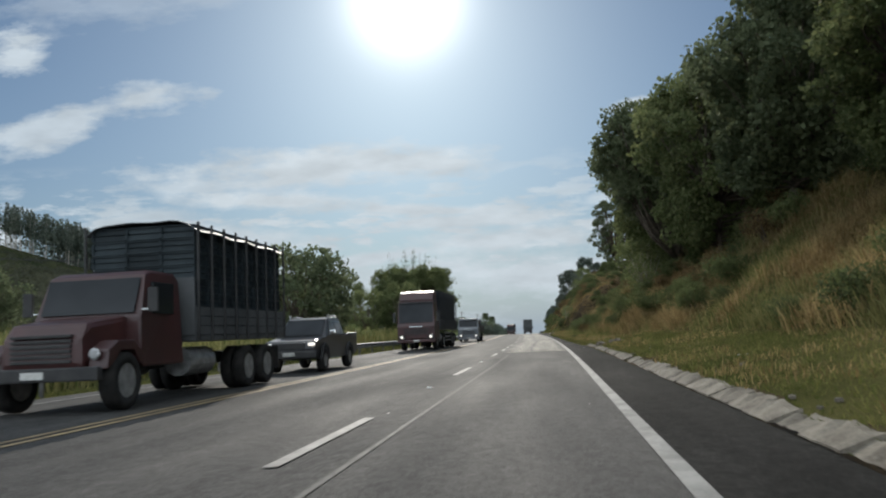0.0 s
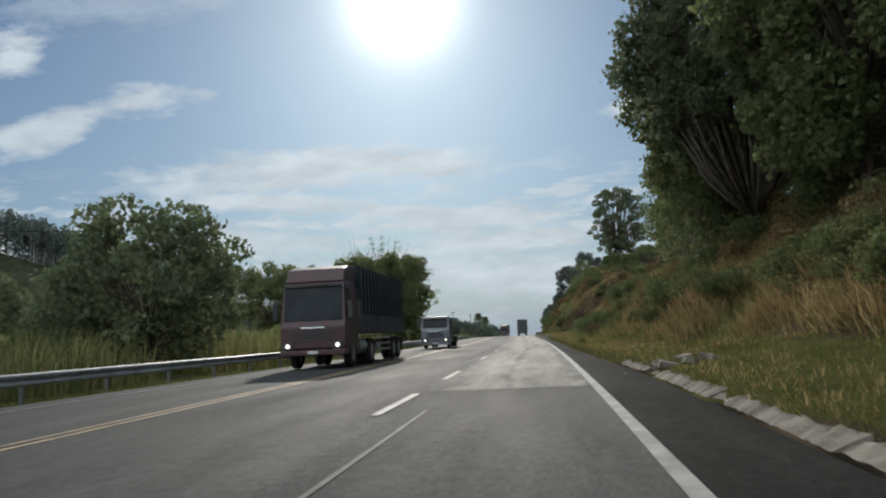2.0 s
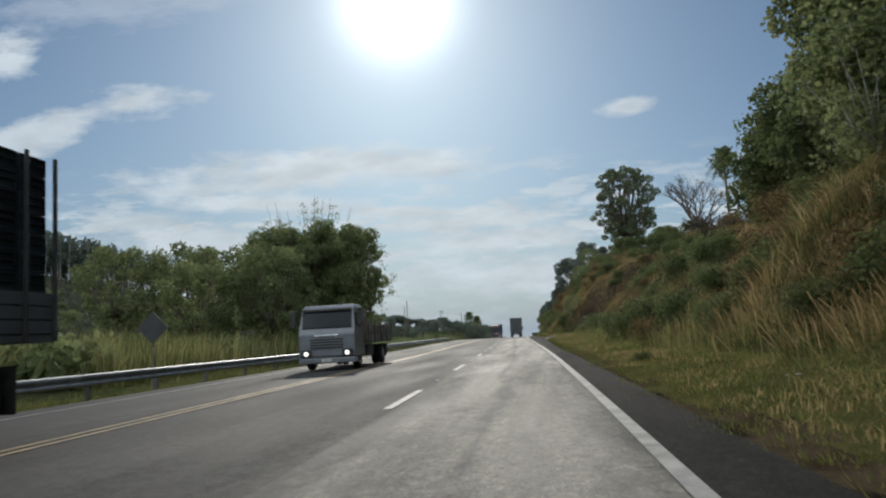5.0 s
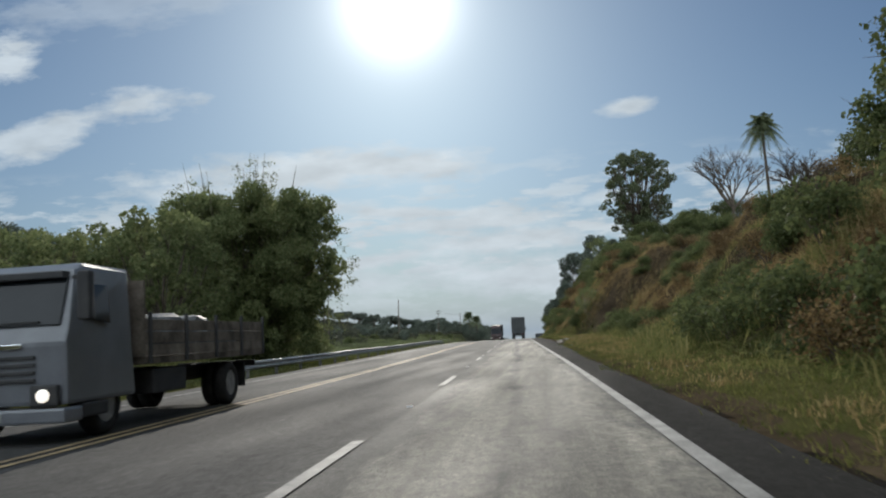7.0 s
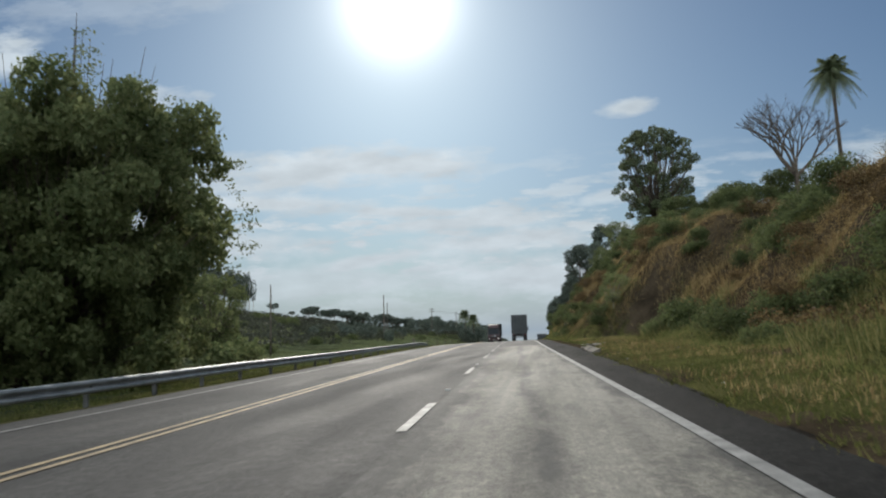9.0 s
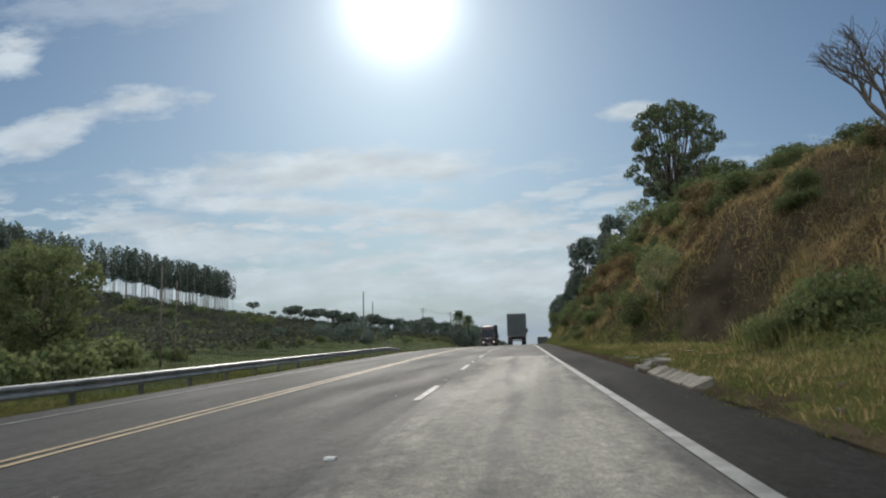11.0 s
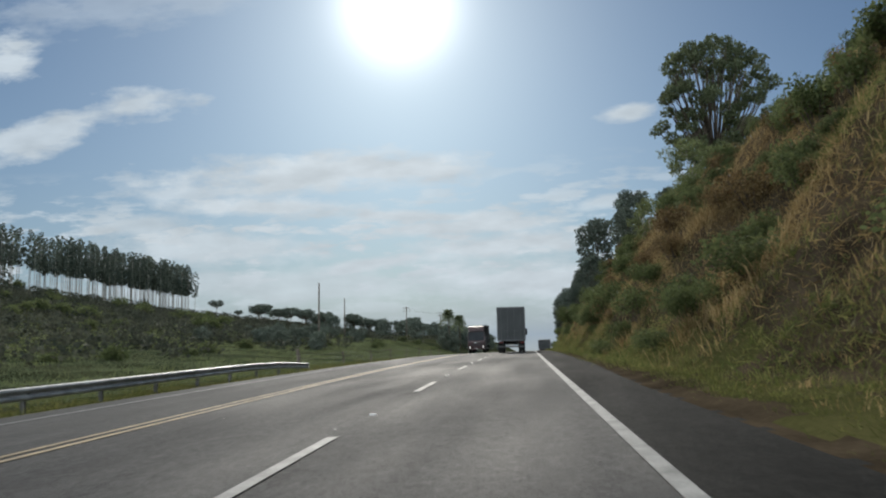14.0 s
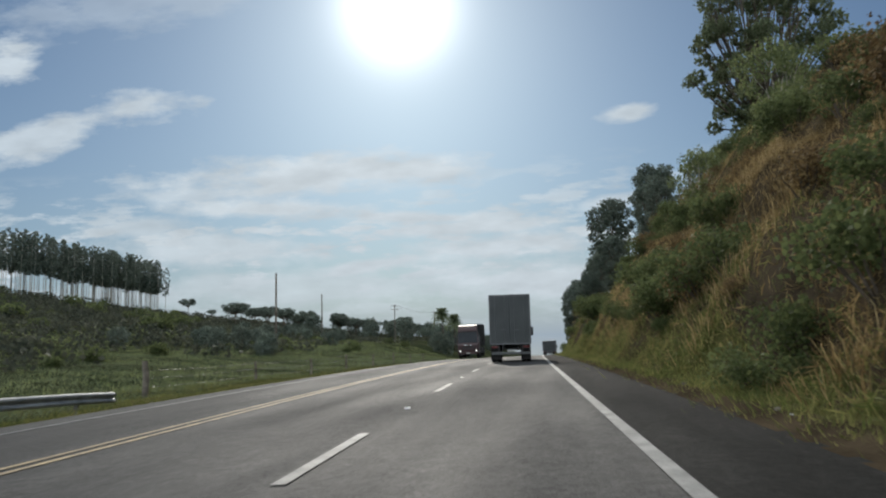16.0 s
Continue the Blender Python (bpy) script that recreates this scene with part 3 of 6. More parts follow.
def build_road():
    road = strip("road", lambda y: bend(y) + edge_left(y) - 1.0, lambda y: edge_right(y) + 0.065, -120, 600, M["asphalt"], across=12)
    tagged(road, "grey worn asphalt road with painted lane lines", "road", kind="structure")
    shoulder = strip("road_shoulder", lambda y: edge_right(y) + 0.065, lambda y: kerb_x(y) + 0.05, -120, 600, M["asphalt_dark"], 0.0)
    tagged(shoulder, "dark smooth asphalt shoulder beside the road", "road shoulder", kind="structure")

    worn = strip("road_patch", lambda y: bend(y) + LINE_LANE + 0.10, lambda y: edge_right(y) - 0.10, 36.6, 149.2, M["asphalt_dusty"], 0.006, 0.4, None, 24)
    wear = worn.data.attributes.new("wear", "FLOAT", "POINT")
    across = np.tile(np.linspace(0, 1, 25), len(worn.data.vertices) // 25)
    along = np.repeat(np.linspace(36.6, 149.2, len(worn.data.vertices) // 25), 25)
    drift = (lattice_noise(along, along * 0, 6.0, 4) - 0.5) * 0.12
    wear.data.foreach_set("value", np.interp(across + drift, (0, 0.10, 0.20, 0.32, 0.44, 0.50, 0.58, 0.80, 0.95, 1.0), (-0.8, 0.0, 0.55, 1.05, 0.85, 0.0, 0.85, 1.0, 0.6, 0.0)).astype(np.float32))
    tagged(worn, "pale dusty resurfaced lane with worn wheel tracks", "road patch", kind="structure")
    for k, off in enumerate((-0.13, 0.13)):
        line = strip("centre_line", lambda y: bend(y) + mid_line(y) + off - 0.055, lambda y: bend(y) + mid_line(y) + off + 0.055, -120, 560, M["line_yellow"], 0.010, parent=road, across=1)
        line["label"] = "faded yellow double centre line"
    strip("edge_line", lambda y: edge_right(y) - 0.09, lambda y: edge_right(y) + 0.07, -120, 560, M["line_white"], 0.012, parent=road, across=1)
    strip("edge_line", lambda y: bend(y) + edge_left(y) - 0.06, lambda y: bend(y) + edge_left(y) + 0.06, -120, 560, M["line_white"], 0.010, parent=road, across=1)
    starts = [-18.6, -6.0, 6.4, 19.4, 32.5, 40.3, 52.5, 63.5, 74.9, 87.2, 101.5, 114.0, 126.3, 137.6, 149.8, 160.9, 172.6, 184.6, 197, 209, 221, 233, 245, 257]
    for y in starts:
        strip("lane_dash", lambda v: bend(v) + LINE_LANE - 0.07, lambda v: bend(v) + LINE_LANE + 0.07, y, y + 3.65, M["line_white"], 0.014, 0.6, road, 1)
    # an old worn line that runs along the lane before the resurfaced part
    strip("old_line", lambda y: bend(y) - 1.755, lambda y: bend(y) - 1.695, -10, 33, M["faded_paint"], 0.008, 0.7, road, 1)
    # pale reflective studs beside the lane line
    for y in (2.6, 15.2, 27.0, 47.5, 70.2, 82.4, 96.0, 108, 120, 132, 144, 156, 168, 180, 192):
        x = float(bend(y)) + LINE_LANE
        z = float(road_z(x, y))
        prism("road_stud", [(y - 0.05, z + 0.004), (y - 0.02, z + 0.03), (y + 0.02, z + 0.03), (y + 0.05, z + 0.004)], x - 0.05, x + 0.05, M["litter"], road, 0.0)
    return road


def build_kerb():
    kerb = new("kerb")
    tagged(kerb, "broken weathered concrete kerb along the road shoulder", "kerb", kind="structure")
    rng = random.Random(4)
    meshes = []
    for v in range(4):
        bm = bmesh.new()
        side = [(-0.17, -0.15), (-0.16, 0.012), (0.09, 0.15), (0.21, 0.165), (0.23, -0.15)]
        n = 6
        rings = []
        for i in range(n + 1):
            ring = []
            for x, z in side:
                ring.append(bm.verts.new((x + rng.uniform(-0.012, 0.012), (i / n - 0.5) * 1.02, z + (rng.uniform(-0.045, 0.015) if z > 0.05 else 0))))
            rings.append(ring)
        for a, b in zip(rings, rings[1:]):
            for i in range(len(side)):
                j = (i + 1) % len(side)
                bm.faces.new((a[i], a[j], b[j], b[i]))
        bm.faces.new(rings[0])
        bm.faces.new(list(reversed(rings[-1])))
        bmesh.ops.recalc_face_normals(bm, faces=bm.faces)
        me = bpy.data.meshes.new("kerb_stone")
        bm.to_mesh(me)
        bm.free()
        me.materials.append(M["concrete"])
        meshes.append(me)
    for k in range(-6, 132):
        y = k * 1.0
        if 23.2 < y < 24.9 or 39.3 < y < 41.0 or 44.5 < y < 126.5 or 131.2 < y < 150:
            continue
        buried = float(np.interp(y, (18, 30, 45, 130, 138, 140), (0.0, 0.045, 0.06, -0.03, -0.03, 0.0))) + (0.04 if rng.random() < 0.12 and y < 100 else 0.0)
        ob = new("kerb_stone", meshes[rng.randrange(4)])
        ob.parent = kerb
        x = float(kerb_x(y)) + 0.14
        heading = math.degrees(math.atan2(-(float(kerb_x(y + 0.5)) - float(kerb_x(y - 0.5))), 1.0))
        ob.matrix_basis = pose(x + rng.uniform(-0.02, 0.02), y, float(road_z(x, y)) - buried + rng.uniform(-0.012, 0.008), rng.uniform(-0.7, 0.7), rng.uniform(-2, 2), heading + rng.uniform(-0.8, 0.8))
    return kerb


def rough_stone(name, size, seed, material, parent=None):
    rng = random.Random(seed)
    bm = bmesh.new()
    bmesh.ops.create_icosphere(bm, subdivisions=2, radius=0.5)
    for v in bm.verts:
        k = 1 + 0.35 * (noise.noise(v.co * 2.3 + Vector((seed, 0, 0))))
        v.co = Vector((max(-0.4, min(0.4, v.co.x * k)) * size[0] * 1.2, max(-0.42, min(0.42, v.co.y * k)) * size[1] * 1.2, max(-0.3, min(0.34, v.co.z * k)) * size[2] * 1.4))
    return part(name, bm, material, parent)


def broken_slab(name, size, seed, material, parent):
    """A broken flat piece of concrete with a ragged outline and chipped upper edges."""
    rng = random.Random(seed)
    bm = bmesh.new()
    n = 9
    rings = []
    for z, inset in ((-0.5, 1.0), (0.36, 1.0), (0.5, 0.90)):
        ring = []
        for k in range(n):
            a = 2 * math.pi * (k + 0.5) / n
            box_like = 1 / max(abs(math.cos(a)), abs(math.sin(a)))
            r = 0.5 * min(box_like, 1.3) * inset * random.Random(seed * 31 + k).uniform(0.78, 1.0)
            ring.append(bm.verts.new((math.cos(a) * r * size[0], math.sin(a) * r * size[1], (z + rng.uniform(-0.06, 0.06)) * size[2])))
        rings.append(ring)
    for a, b in zip(rings, rings[1:]):
        for k in range(n):
            bm.faces.new((a[k], a[(k + 1) % n], b[(k + 1) % n], b[k]))
    bm.faces.new(list(reversed(rings[0])))
    bm.faces.new(rings[-1])
    return part(name, bm, material, parent)


def build_drains():
    """Broken concrete inlets where water leaves the shoulder."""
    for i, (x, y, n) in enumerate(((float(kerb_x(40.0)) + 0.75, 40.0, 6), (float(kerb_x(134.4)) + 0.45, 134.4, 6))):
        drain = new("drain_inlet")
        tagged(drain, "crumbling pale concrete drain inlet sunk in the verge", "drain", group="drain inlets")
        rng = random.Random(20 + i)
        base = float(ground_z(x, y))
        drain.matrix_basis = pose(x, y, base)
        for k in range(n):
            dx, dy = rng.uniform(-0.45, 0.75), (k - n / 2) * 0.36 + rng.uniform(-0.15, 0.15)
            s = broken_slab("slab", (rng.uniform(0.32, 0.55), rng.uniform(0.4, 0.75), rng.uniform(0.12, 0.2)), 60 + 10 * i + k, M["concrete"], drain)
            s.matrix_basis = pose(dx, dy, float(ground_z(x + dx, y + dy)) - base + 0.01, rng.uniform(-16, 16), rng.uniform(-16, 16), rng.uniform(-30, 30))


def build_guardrail():
    rail = new("guardrail")
    tagged(rail, "galvanised steel W-beam guardrail on short posts", "guardrail", kind="structure")
    wave = [(0.0, 0.155), (0.06, 0.13), (0.075, 0.085), (0.055, 0.045), (0.0, 0.02), (0.0, -0.02), (0.055, -0.045), (0.075, -0.085), (0.06, -0.13), (0.0, -0.155)]
    step, y = 3.5, -28.0
    me_post = None
    while y < 186.5:
        y2 = min(y + step, 187.6)
        verts, n = [], len(wave)
        for yy in (y - 0.08, y2 + 0.08):
            top = float(rail_top(yy))
            verts += [(float(rail_x(yy)) + 0.10 + a, yy, float(top) - 0.155 + b) for a, b in wave] + [(float(rail_x(yy)) + 0.095 + a - 0.008, yy, float(top) - 0.155 + b) for a, b in wave]
        faces = []
        for i in range(n - 1):
            faces += [(i, i + 1, 2 * n + i + 1, 2 * n + i), (n + i + 1, n + i, 3 * n + i, 3 * n + i + 1)]
        faces += [(0, 2 * n, 3 * n, n), (n - 1, 2 * n - 1, 4 * n - 1, 3 * n - 1)]
        mesh_from("rail_beam", verts, faces, M["galvanised"], rail)
        if me_post is None:
            bm = bmesh.new()
            add_box(bm, -0.075, 0.05, -0.03, 0.03, -1.1, -0.02, 0.008)
            add_box(bm, 0.05, 0.10, -0.06, 0.06, -0.30, -0.06, 0.01)
            first = part("post", bm, M["post_steel"], rail)
            me_post = first.data
            ob = first
        else:
            ob = new("post", me_post)
            ob.parent = rail
        ob.location = (float(rail_x(y + 0.4)), y + 0.4, float(rail_top(y + 0.4)))
        y = y2
    return rail


build_ground()
build_road()
build_kerb()
build_guardrail()


# ---------------------------------------------------------------- plants
def leaves(centres, size, rng, droop=0.3, aspect=0.42):
    """Quads for leaves at the given places: verts and quads."""
    n = len(centres)
    d = rng.normal(size=(n, 3))
    d[:, 2] -= droop
    d /= np.linalg.norm(d, axis=1, keepdims=True)
    s = np.cross(d, rng.normal(size=(n, 3)))
    s /= np.linalg.norm(s, axis=1, keepdims=True) + 1e-9
    nrm = np.cross(d, s)
    L = size * rng.uniform(0.6, 1.25, (n, 1))
    W = L * aspect
    base = centres - d * L * 0.5
    v = np.stack([base, base + d * L * 0.5 + s * W + nrm * L * 0.08, base + d * L, base + d * L * 0.5 - s * W + nrm * L * 0.08], 1)
    return v.reshape(-1, 3), np.arange(n * 4).reshape(n, 4)


def clump_points(clumps, per, rng, shell=0.55):
    pts = []
    for (x, y, z, r, sq) in clumps:
        n = max(8, int(per * r * r))
        d = rng.normal(size=(n, 3))
        d /= np.linalg.norm(d, axis=1, keepdims=True)
        rr = r * (shell + (1 - shell) * rng.random((n, 1))) * (1 + 0.22 * np.sin(d[:, :1] * 7 + x) * np.cos(d[:, 1:2] * 6 + y))
        p = d * rr
        p[:, 2] *= sq
        pts.append(p + np.array([x, y, z]))
    return np.concatenate(pts)


def leafy_tree(name, label, height, spread, trunk_h, clump_r, n_clumps, per, leaf, material, bark, seed, trunk_r=0.22, lean=0.0, droop=0.3, flat=0.8, low=0.0, bottom=0.0, category="tree", skirt=0.0, twigs=2, limbs=True, point=0.0, inner=0.55, aspect=0.42):
    """A tree whose limbs each end in a clump of leaves, with gaps between the clumps."""
    rng = np.random.default_rng(seed)
    root = new(name)
    tagged(root, label, category)
    clumps, tubes = [], []
    fork = Vector((lean * trunk_h, 0, trunk_h))
    mid = Vector((lean * trunk_h * 0.4, rng.uniform(-0.15, 0.15), trunk_h * 0.55))
    if limbs:
        tubes.append(tube([(0, 0, -0.6), (0, 0, 0.15), mid, fork], [trunk_r * 1.5, trunk_r * 1.1, trunk_r * 0.9, trunk_r * 0.75], 8))
    else:
        tubes.append(tube([(0, 0, -0.6), (0, 0, 0.3), mid, fork, fork + Vector((0.1, 0.1, (height - trunk_h) * 0.85))], [trunk_r * 1.3, trunk_r, trunk_r * 0.9, trunk_r * 0.7, trunk_r * 0.2], 6))
    for k in range(n_clumps):
        f = (k + 0.5) / n_clumps
        a = k * 2.399963 + rng.uniform(-0.4, 0.4)
        zz = bottom + (height - bottom - clump_r * 0.7) * (f ** 0.85)
        prof = math.sin(math.pi * min(1, max(0.04, (1 - f) * 0.80 + 0.12 + low))) ** 0.75
        prof = max(prof, skirt)
        rad = spread * prof * rng.uniform(inner, 1.0) * (1 - 0.7 * point * f)
        c = Vector((math.cos(a) * rad + lean * zz, math.sin(a) * rad, max(zz, bottom + clump_r * 0.4)))
        r = clump_r * rng.uniform(0.7, 1.25) * (1 - point * f)
        clumps.append((c.x, c.y, c.z, r, flat))
        if not limbs:
            continue
        start = fork if c.z > trunk_h else Vector((lean * c.z * 0.8, 0, max(0.3, c.z * 0.75)))
        bow = (start + c) / 2 + Vector((rng.uniform(-0.3, 0.3), rng.uniform(-0.3, 0.3), -0.08 * (c - start).length))
        tubes.append(tube([start, bow, c], [trunk_r * 0.42, trunk_r * 0.26, trunk_r * 0.08], 5))
        for _ in range(twigs):
            e = c + Vector(rng.normal(size=3)) * r * 0.5
            tubes.append(tube([bow.lerp(c, 0.6), e], [trunk_r * 0.14, trunk_r * 0.04], 4))
    v, f = join_tubes(tubes)
    mesh_from("trunk", v, f, bark, root, True)
    p = clump_points(clumps, per, rng)
    v, q = leaves(p, leaf, rng, droop, aspect)
    mesh_arrays("crown", v, q, np.zeros((0, 3)), material, root)
    return root


def place(ob, x, y, scale=1.0, turn=0.0, sink=0.15, tall=1.0):
    x = x + float(sway(y))
    z = float(ground_z(x, y)) - sink
    return pose(x, y, z, 0, 0, turn) @ Matrix.Diagonal((scale, scale, scale * tall, 1))


def settle(first, spots, group, labels=None):
    """Puts a plant at its first spot and copies of it at the others."""
    first.matrix_basis = place(first, *spots[0])
    tagged(first, group=group)
    for s in spots[1:]:
        c = first.copy()
        scene.collection.objects.link(c)
        for child in first.children:
            k = child.copy()
            scene.collection.objects.link(k)
            k.parent = c
        c.matrix_basis = place(c, *s)


def bush(name, label, r, h, n_clumps, per, leaf, material, seed, category="bush"):
    rng = np.random.default_rng(seed)
    root = new(name)
    tagged(root, label, category)
    clumps, tubes = [], []
    for k in range(n_clumps):
        a, d = rng.uniform(0, 6.28), r * math.sqrt(rng.uniform(0, 1)) * 0.75
        cr = r * rng.uniform(0.28, 0.5)
        z = h * rng.uniform(0.25, 0.85) * (1 - 0.4 * d / r)
        clumps.append((math.cos(a) * d, math.sin(a) * d, max(z, cr * 0.6), cr, 0.85))
        tubes.append(tube([(math.cos(a) * d * 0.2, math.sin(a) * d * 0.2, -0.4), (math.cos(a) * d * 0.7, math.sin(a) * d * 0.7, z * 0.5), (math.cos(a) * d, math.sin(a) * d, z)], [0.035, 0.025, 0.008], 4))
    v, f = join_tubes(tubes)
    mesh_from("woody_base", v, f, M["bark"], root)
    v, q = leaves(clump_points(clumps, per, rng, 0.35), leaf, rng, 0.2)
    mesh_arrays("foliage", v, q, np.zeros((0, 3)), material, root)
    return root


def grass(name, label, centres, per, length, width, material, seed, spread=0.16, arch=0.45, simple=False):
    """Tufts of blades that arch outwards. centres: rows of x, y."""
    rng = np.random.default_rng(seed)
    c = np.repeat(centres, per, 0)
    n = len(c)
    size = np.repeat(rng.uniform(0.6, 1.2, len(centres)), per)
    a, d = rng.uniform(0, 2 * np.pi, n), np.abs(rng.normal(0, spread, n))
    bx, by = c[:, 0] + np.cos(a) * d, c[:, 1] + np.sin(a) * d
    bz = ground_z(bx, by) - 0.06
    L = length * size * rng.uniform(0.45, 1.1, n)
    lean = arch * rng.uniform(0.2, 1.3, n)
    ox, oy = np.cos(a), np.sin(a)
    sx, sy = -np.sin(a + rng.normal(0, 0.8, n)), np.cos(a + rng.normal(0, 0.8, n))
    w = width * rng.uniform(0.5, 1.3, n)
    def at(f, bendy):
        return np.stack([bx + ox * L * lean * bendy, by + oy * L * lean * bendy, bz + L * f], 1)
    side = np.stack([sx * w, sy * w, 0 * w], 1)
    p0, p1, p2 = at(0, 0), at(0.62, 0.32), at(1 - 0.28 * np.clip(lean, 0, 1.2), 1.0)
    if simple:
        v = np.stack([p0 - side, p0 + side, p2], 1).reshape(-1, 3)
        q, t = np.zeros((0, 4)), np.arange(n * 3).reshape(n, 3)
    else:
        v = np.stack([p0 - side, p0 + side, p1 + side * 0.8, p1 - side * 0.8, p2], 1).reshape(-1, 3)
        o = np.arange(n) * 5
        q = np.stack([o, o + 1, o + 2, o + 3], 1)
        t = np.stack([o + 3, o + 2, o + 4], 1)
    ob = mesh_arrays(name, v, q, t, material)
    return tagged(ob, label, "grass", kind="stuff")


def scatter(n, x0, x1, y0, y1, seed, keep=None):
    rng = np.random.default_rng(seed)
    p = np.stack([rng.uniform(x0, x1, n), rng.uniform(y0, y1, n)], 1)
    p[:, 0] += kerb_x(p[:, 1]) - 2.3 if x0 > 0 else sway(p[:, 1])
    if keep is not None:
        p = p[keep(p[:, 0], p[:, 1])]
    return p


def build_grass():
    # tall dry grass on the bank
    def bank(x, y):
        return (x > foot_x(y) + np.where(y > 60, 1.3, 0.2)) & (lattice_noise(x, y, 5.0, 11) > np.where(y > 110, 0.06, 0.17)) & ~bluff(x, y)
    near = scatter(12500, 3, 16, 4, 78, 1, lambda x, y: bank(x, y) & (x < foot_x(y) + 8.5))
    keen = lattice_noise(near[:, 0], near[:, 1], 2.2, 77) > 0.56
    grass("bank_reed_grass", "tall yellow-green grass among the dry stalks", near[keen], 13, 0.95, 0.013, M["reed_grass"], 29, 0.32, 1.1)
    near = near[~keen]
    grass("dry_bank_grass", "tall dry straw-coloured grass on the earth bank", near, 13, 1.05, 0.012, M["dry_grass"], 2, 0.30, 1.0)
    mid = scatter(21000, 2.5, 26, 75, 290, 3, lambda x, y: bank(x, y) & (lattice_noise(x, y, 7, 5) > 0.16))
    grass("dry_slope_grass", "dry yellow-brown grass on the steep slope", mid, 5, 0.75, 0.013, M["dry_grass"], 4, 0.34, 0.85)
    greens = scatter(17000, 2.2, 9, 60, 280, 5, lambda x, y: (x > foot_x(y) - 0.5) & (x < foot_x(y) + 3.4) & ~bluff(x, y) & (lattice_noise(x, y, 4, 6) > np.where(y > 125, 0.12, 0.30)))
    grass("green_slope_grass", "rough green grass at the foot of the slope", greens, 15, 0.30, 0.014, M["bank_green"], 6, 0.30, 1.0, True)
    tufts = scatter(1300, 3, 11, 58, 150, 61, lambda x, y: (x > foot_x(y) + 0.1) & (x < foot_x(y) + 4.2) & ~bluff(x, y) & (lattice_noise(x, y, 4.5, 16) > 0.45))
    grass("tussock_grass", "tall yellow-green tussock grass along the slope foot", tufts, 22, 0.95, 0.014, M["reed_grass"], 62, 0.30, 0.75)
    # tall arching reeds that stand in clumps on the bank
    def clumped(x, y):
        return (x > foot_x(y) + np.where(y > 60, 0.6, 0.2)) & (x < foot_x(y) + 5.5) & ~bluff(x, y, 2.4)
    gold = scatter(1500, 3, 14, 34, 78, 63, lambda x, y: clumped(x, y) & (lattice_noise(x, y, 3.2, 83) > 0.52))
    grass("arching_reeds", "tall golden arching reeds in clumps on the bank", gold, 36, 1.30, 0.011, M["dry_grass"], 64, 0.40, 1.55)
    mixed = scatter(2600, 3, 13, 78, 210, 65, lambda x, y: clumped(x, y) & (lattice_noise(x, y, 4.2, 85) > 0.56))
    tawny = (mixed[:, 1] > 140) | (lattice_noise(mixed[:, 0], mixed[:, 1], 9.0, 87) > 0.42)
    grass("tawny_reeds", "tall tawny reeds in clumps on the slope", mixed[tawny], 34, 0.85, 0.011, M["dry_grass"], 67, 0.42, 1.5)
    mixed = mixed[~tawny]
    grass("slope_reeds", "tall yellow-green reeds in clumps on the slope", mixed, 30, 0.95, 0.012, M["reed_grass"], 66, 0.40, 1.5)
    # short grass of the verge
    verge = scatter(13000, 2.4, 7.5, 2, 215, 7, lambda x, y: (x > kerb_x(y) + np.where(y > 131, 0.5, np.where((y > 43) & (y < 126), 0.10, 0.38))) & (x < foot_x(y) + 0.6) & (lattice_noise(x, y, 2.2, 7) > 0.22))
    grass("verge_grass", "short green and straw verge grass beside the kerb", verge, 14, 0.20, 0.016, M["green_grass"], 8, 0.16, 0.9, True)
    lawn = scatter(33000, 1.8, 6.5, 2, 235, 47, lambda x, y: (x > kerb_x(y) + np.where(y > 131, 0.5, np.where((y > 42) & (y < 126), -0.05, 0.34)) + 0.5 * lattice_noise(x * 0, y, 0.8, 14) - 0.2) & (x < foot_x(y) + 1.3) & (x < kerb_x(y) + 3.2))
    grass("mown_grass", "short dense mown verge grass beside the shoulder", lawn, 17, 0.13, 0.019, M["green_grass"], 48, 0.14, 1.0, True)
    straw = scatter(9500, 2.4, 7.5, 2, 215, 17, lambda x, y: (x > kerb_x(y) + np.where(y > 131, 1.0, 0.35)) & (x < foot_x(y) + 1.0) & (lattice_noise(x, y, 1.6, 27) > 0.36))
    grass("verge_straw", "thin dry straw on the verge", straw, 7, 0.26, 0.008, M["dry_grass"], 18, 0.16, 0.8)
    # across the road
    left = scatter(8500, -19, -11.6, 8, 235, 9, lambda x, y: (x < edge_left(y) + bend(y) - 1.3) & (lattice_noise(x, y, 3, 8) > 0.2))
    grass("field_edge_grass", "low green grass behind the guardrail", left, 14, 0.26, 0.018, M["green_grass"], 10, 0.28, 0.9, True)
    tall = scatter(4200, -32, -15.5, 14, 105, 11, lambda x, y: lattice_noise(x, y, 6, 9) > 0.30)
    grass("cane_grass", "tall yellow-green cane grass behind the guardrail", tall, 13, 2.3, 0.024, M["reed_grass"], 12, 0.35, 0.4)
    field = scatter(14000, -75, -17, 135, 330, 13, lambda x, y: lattice_noise(x, y, 8, 19) > 0.28)
    grass("field_grass", "rough pasture grass on the field", field, 10, 0.42, 0.030, M["leaf_mid"], 14, 0.6, 1.0, True)
    pasture = scatter(11000, -38, -15.2, 140, 300, 23, lambda x, y: x < edge_left(y) + bend(y) - 4.5)
    grass("pasture_grass", "low olive pasture grass behind the wire fence", pasture, 16, 0.30, 0.024, M["leaf_dark"], 24, 0.5, 1.1, True)


build_grass()


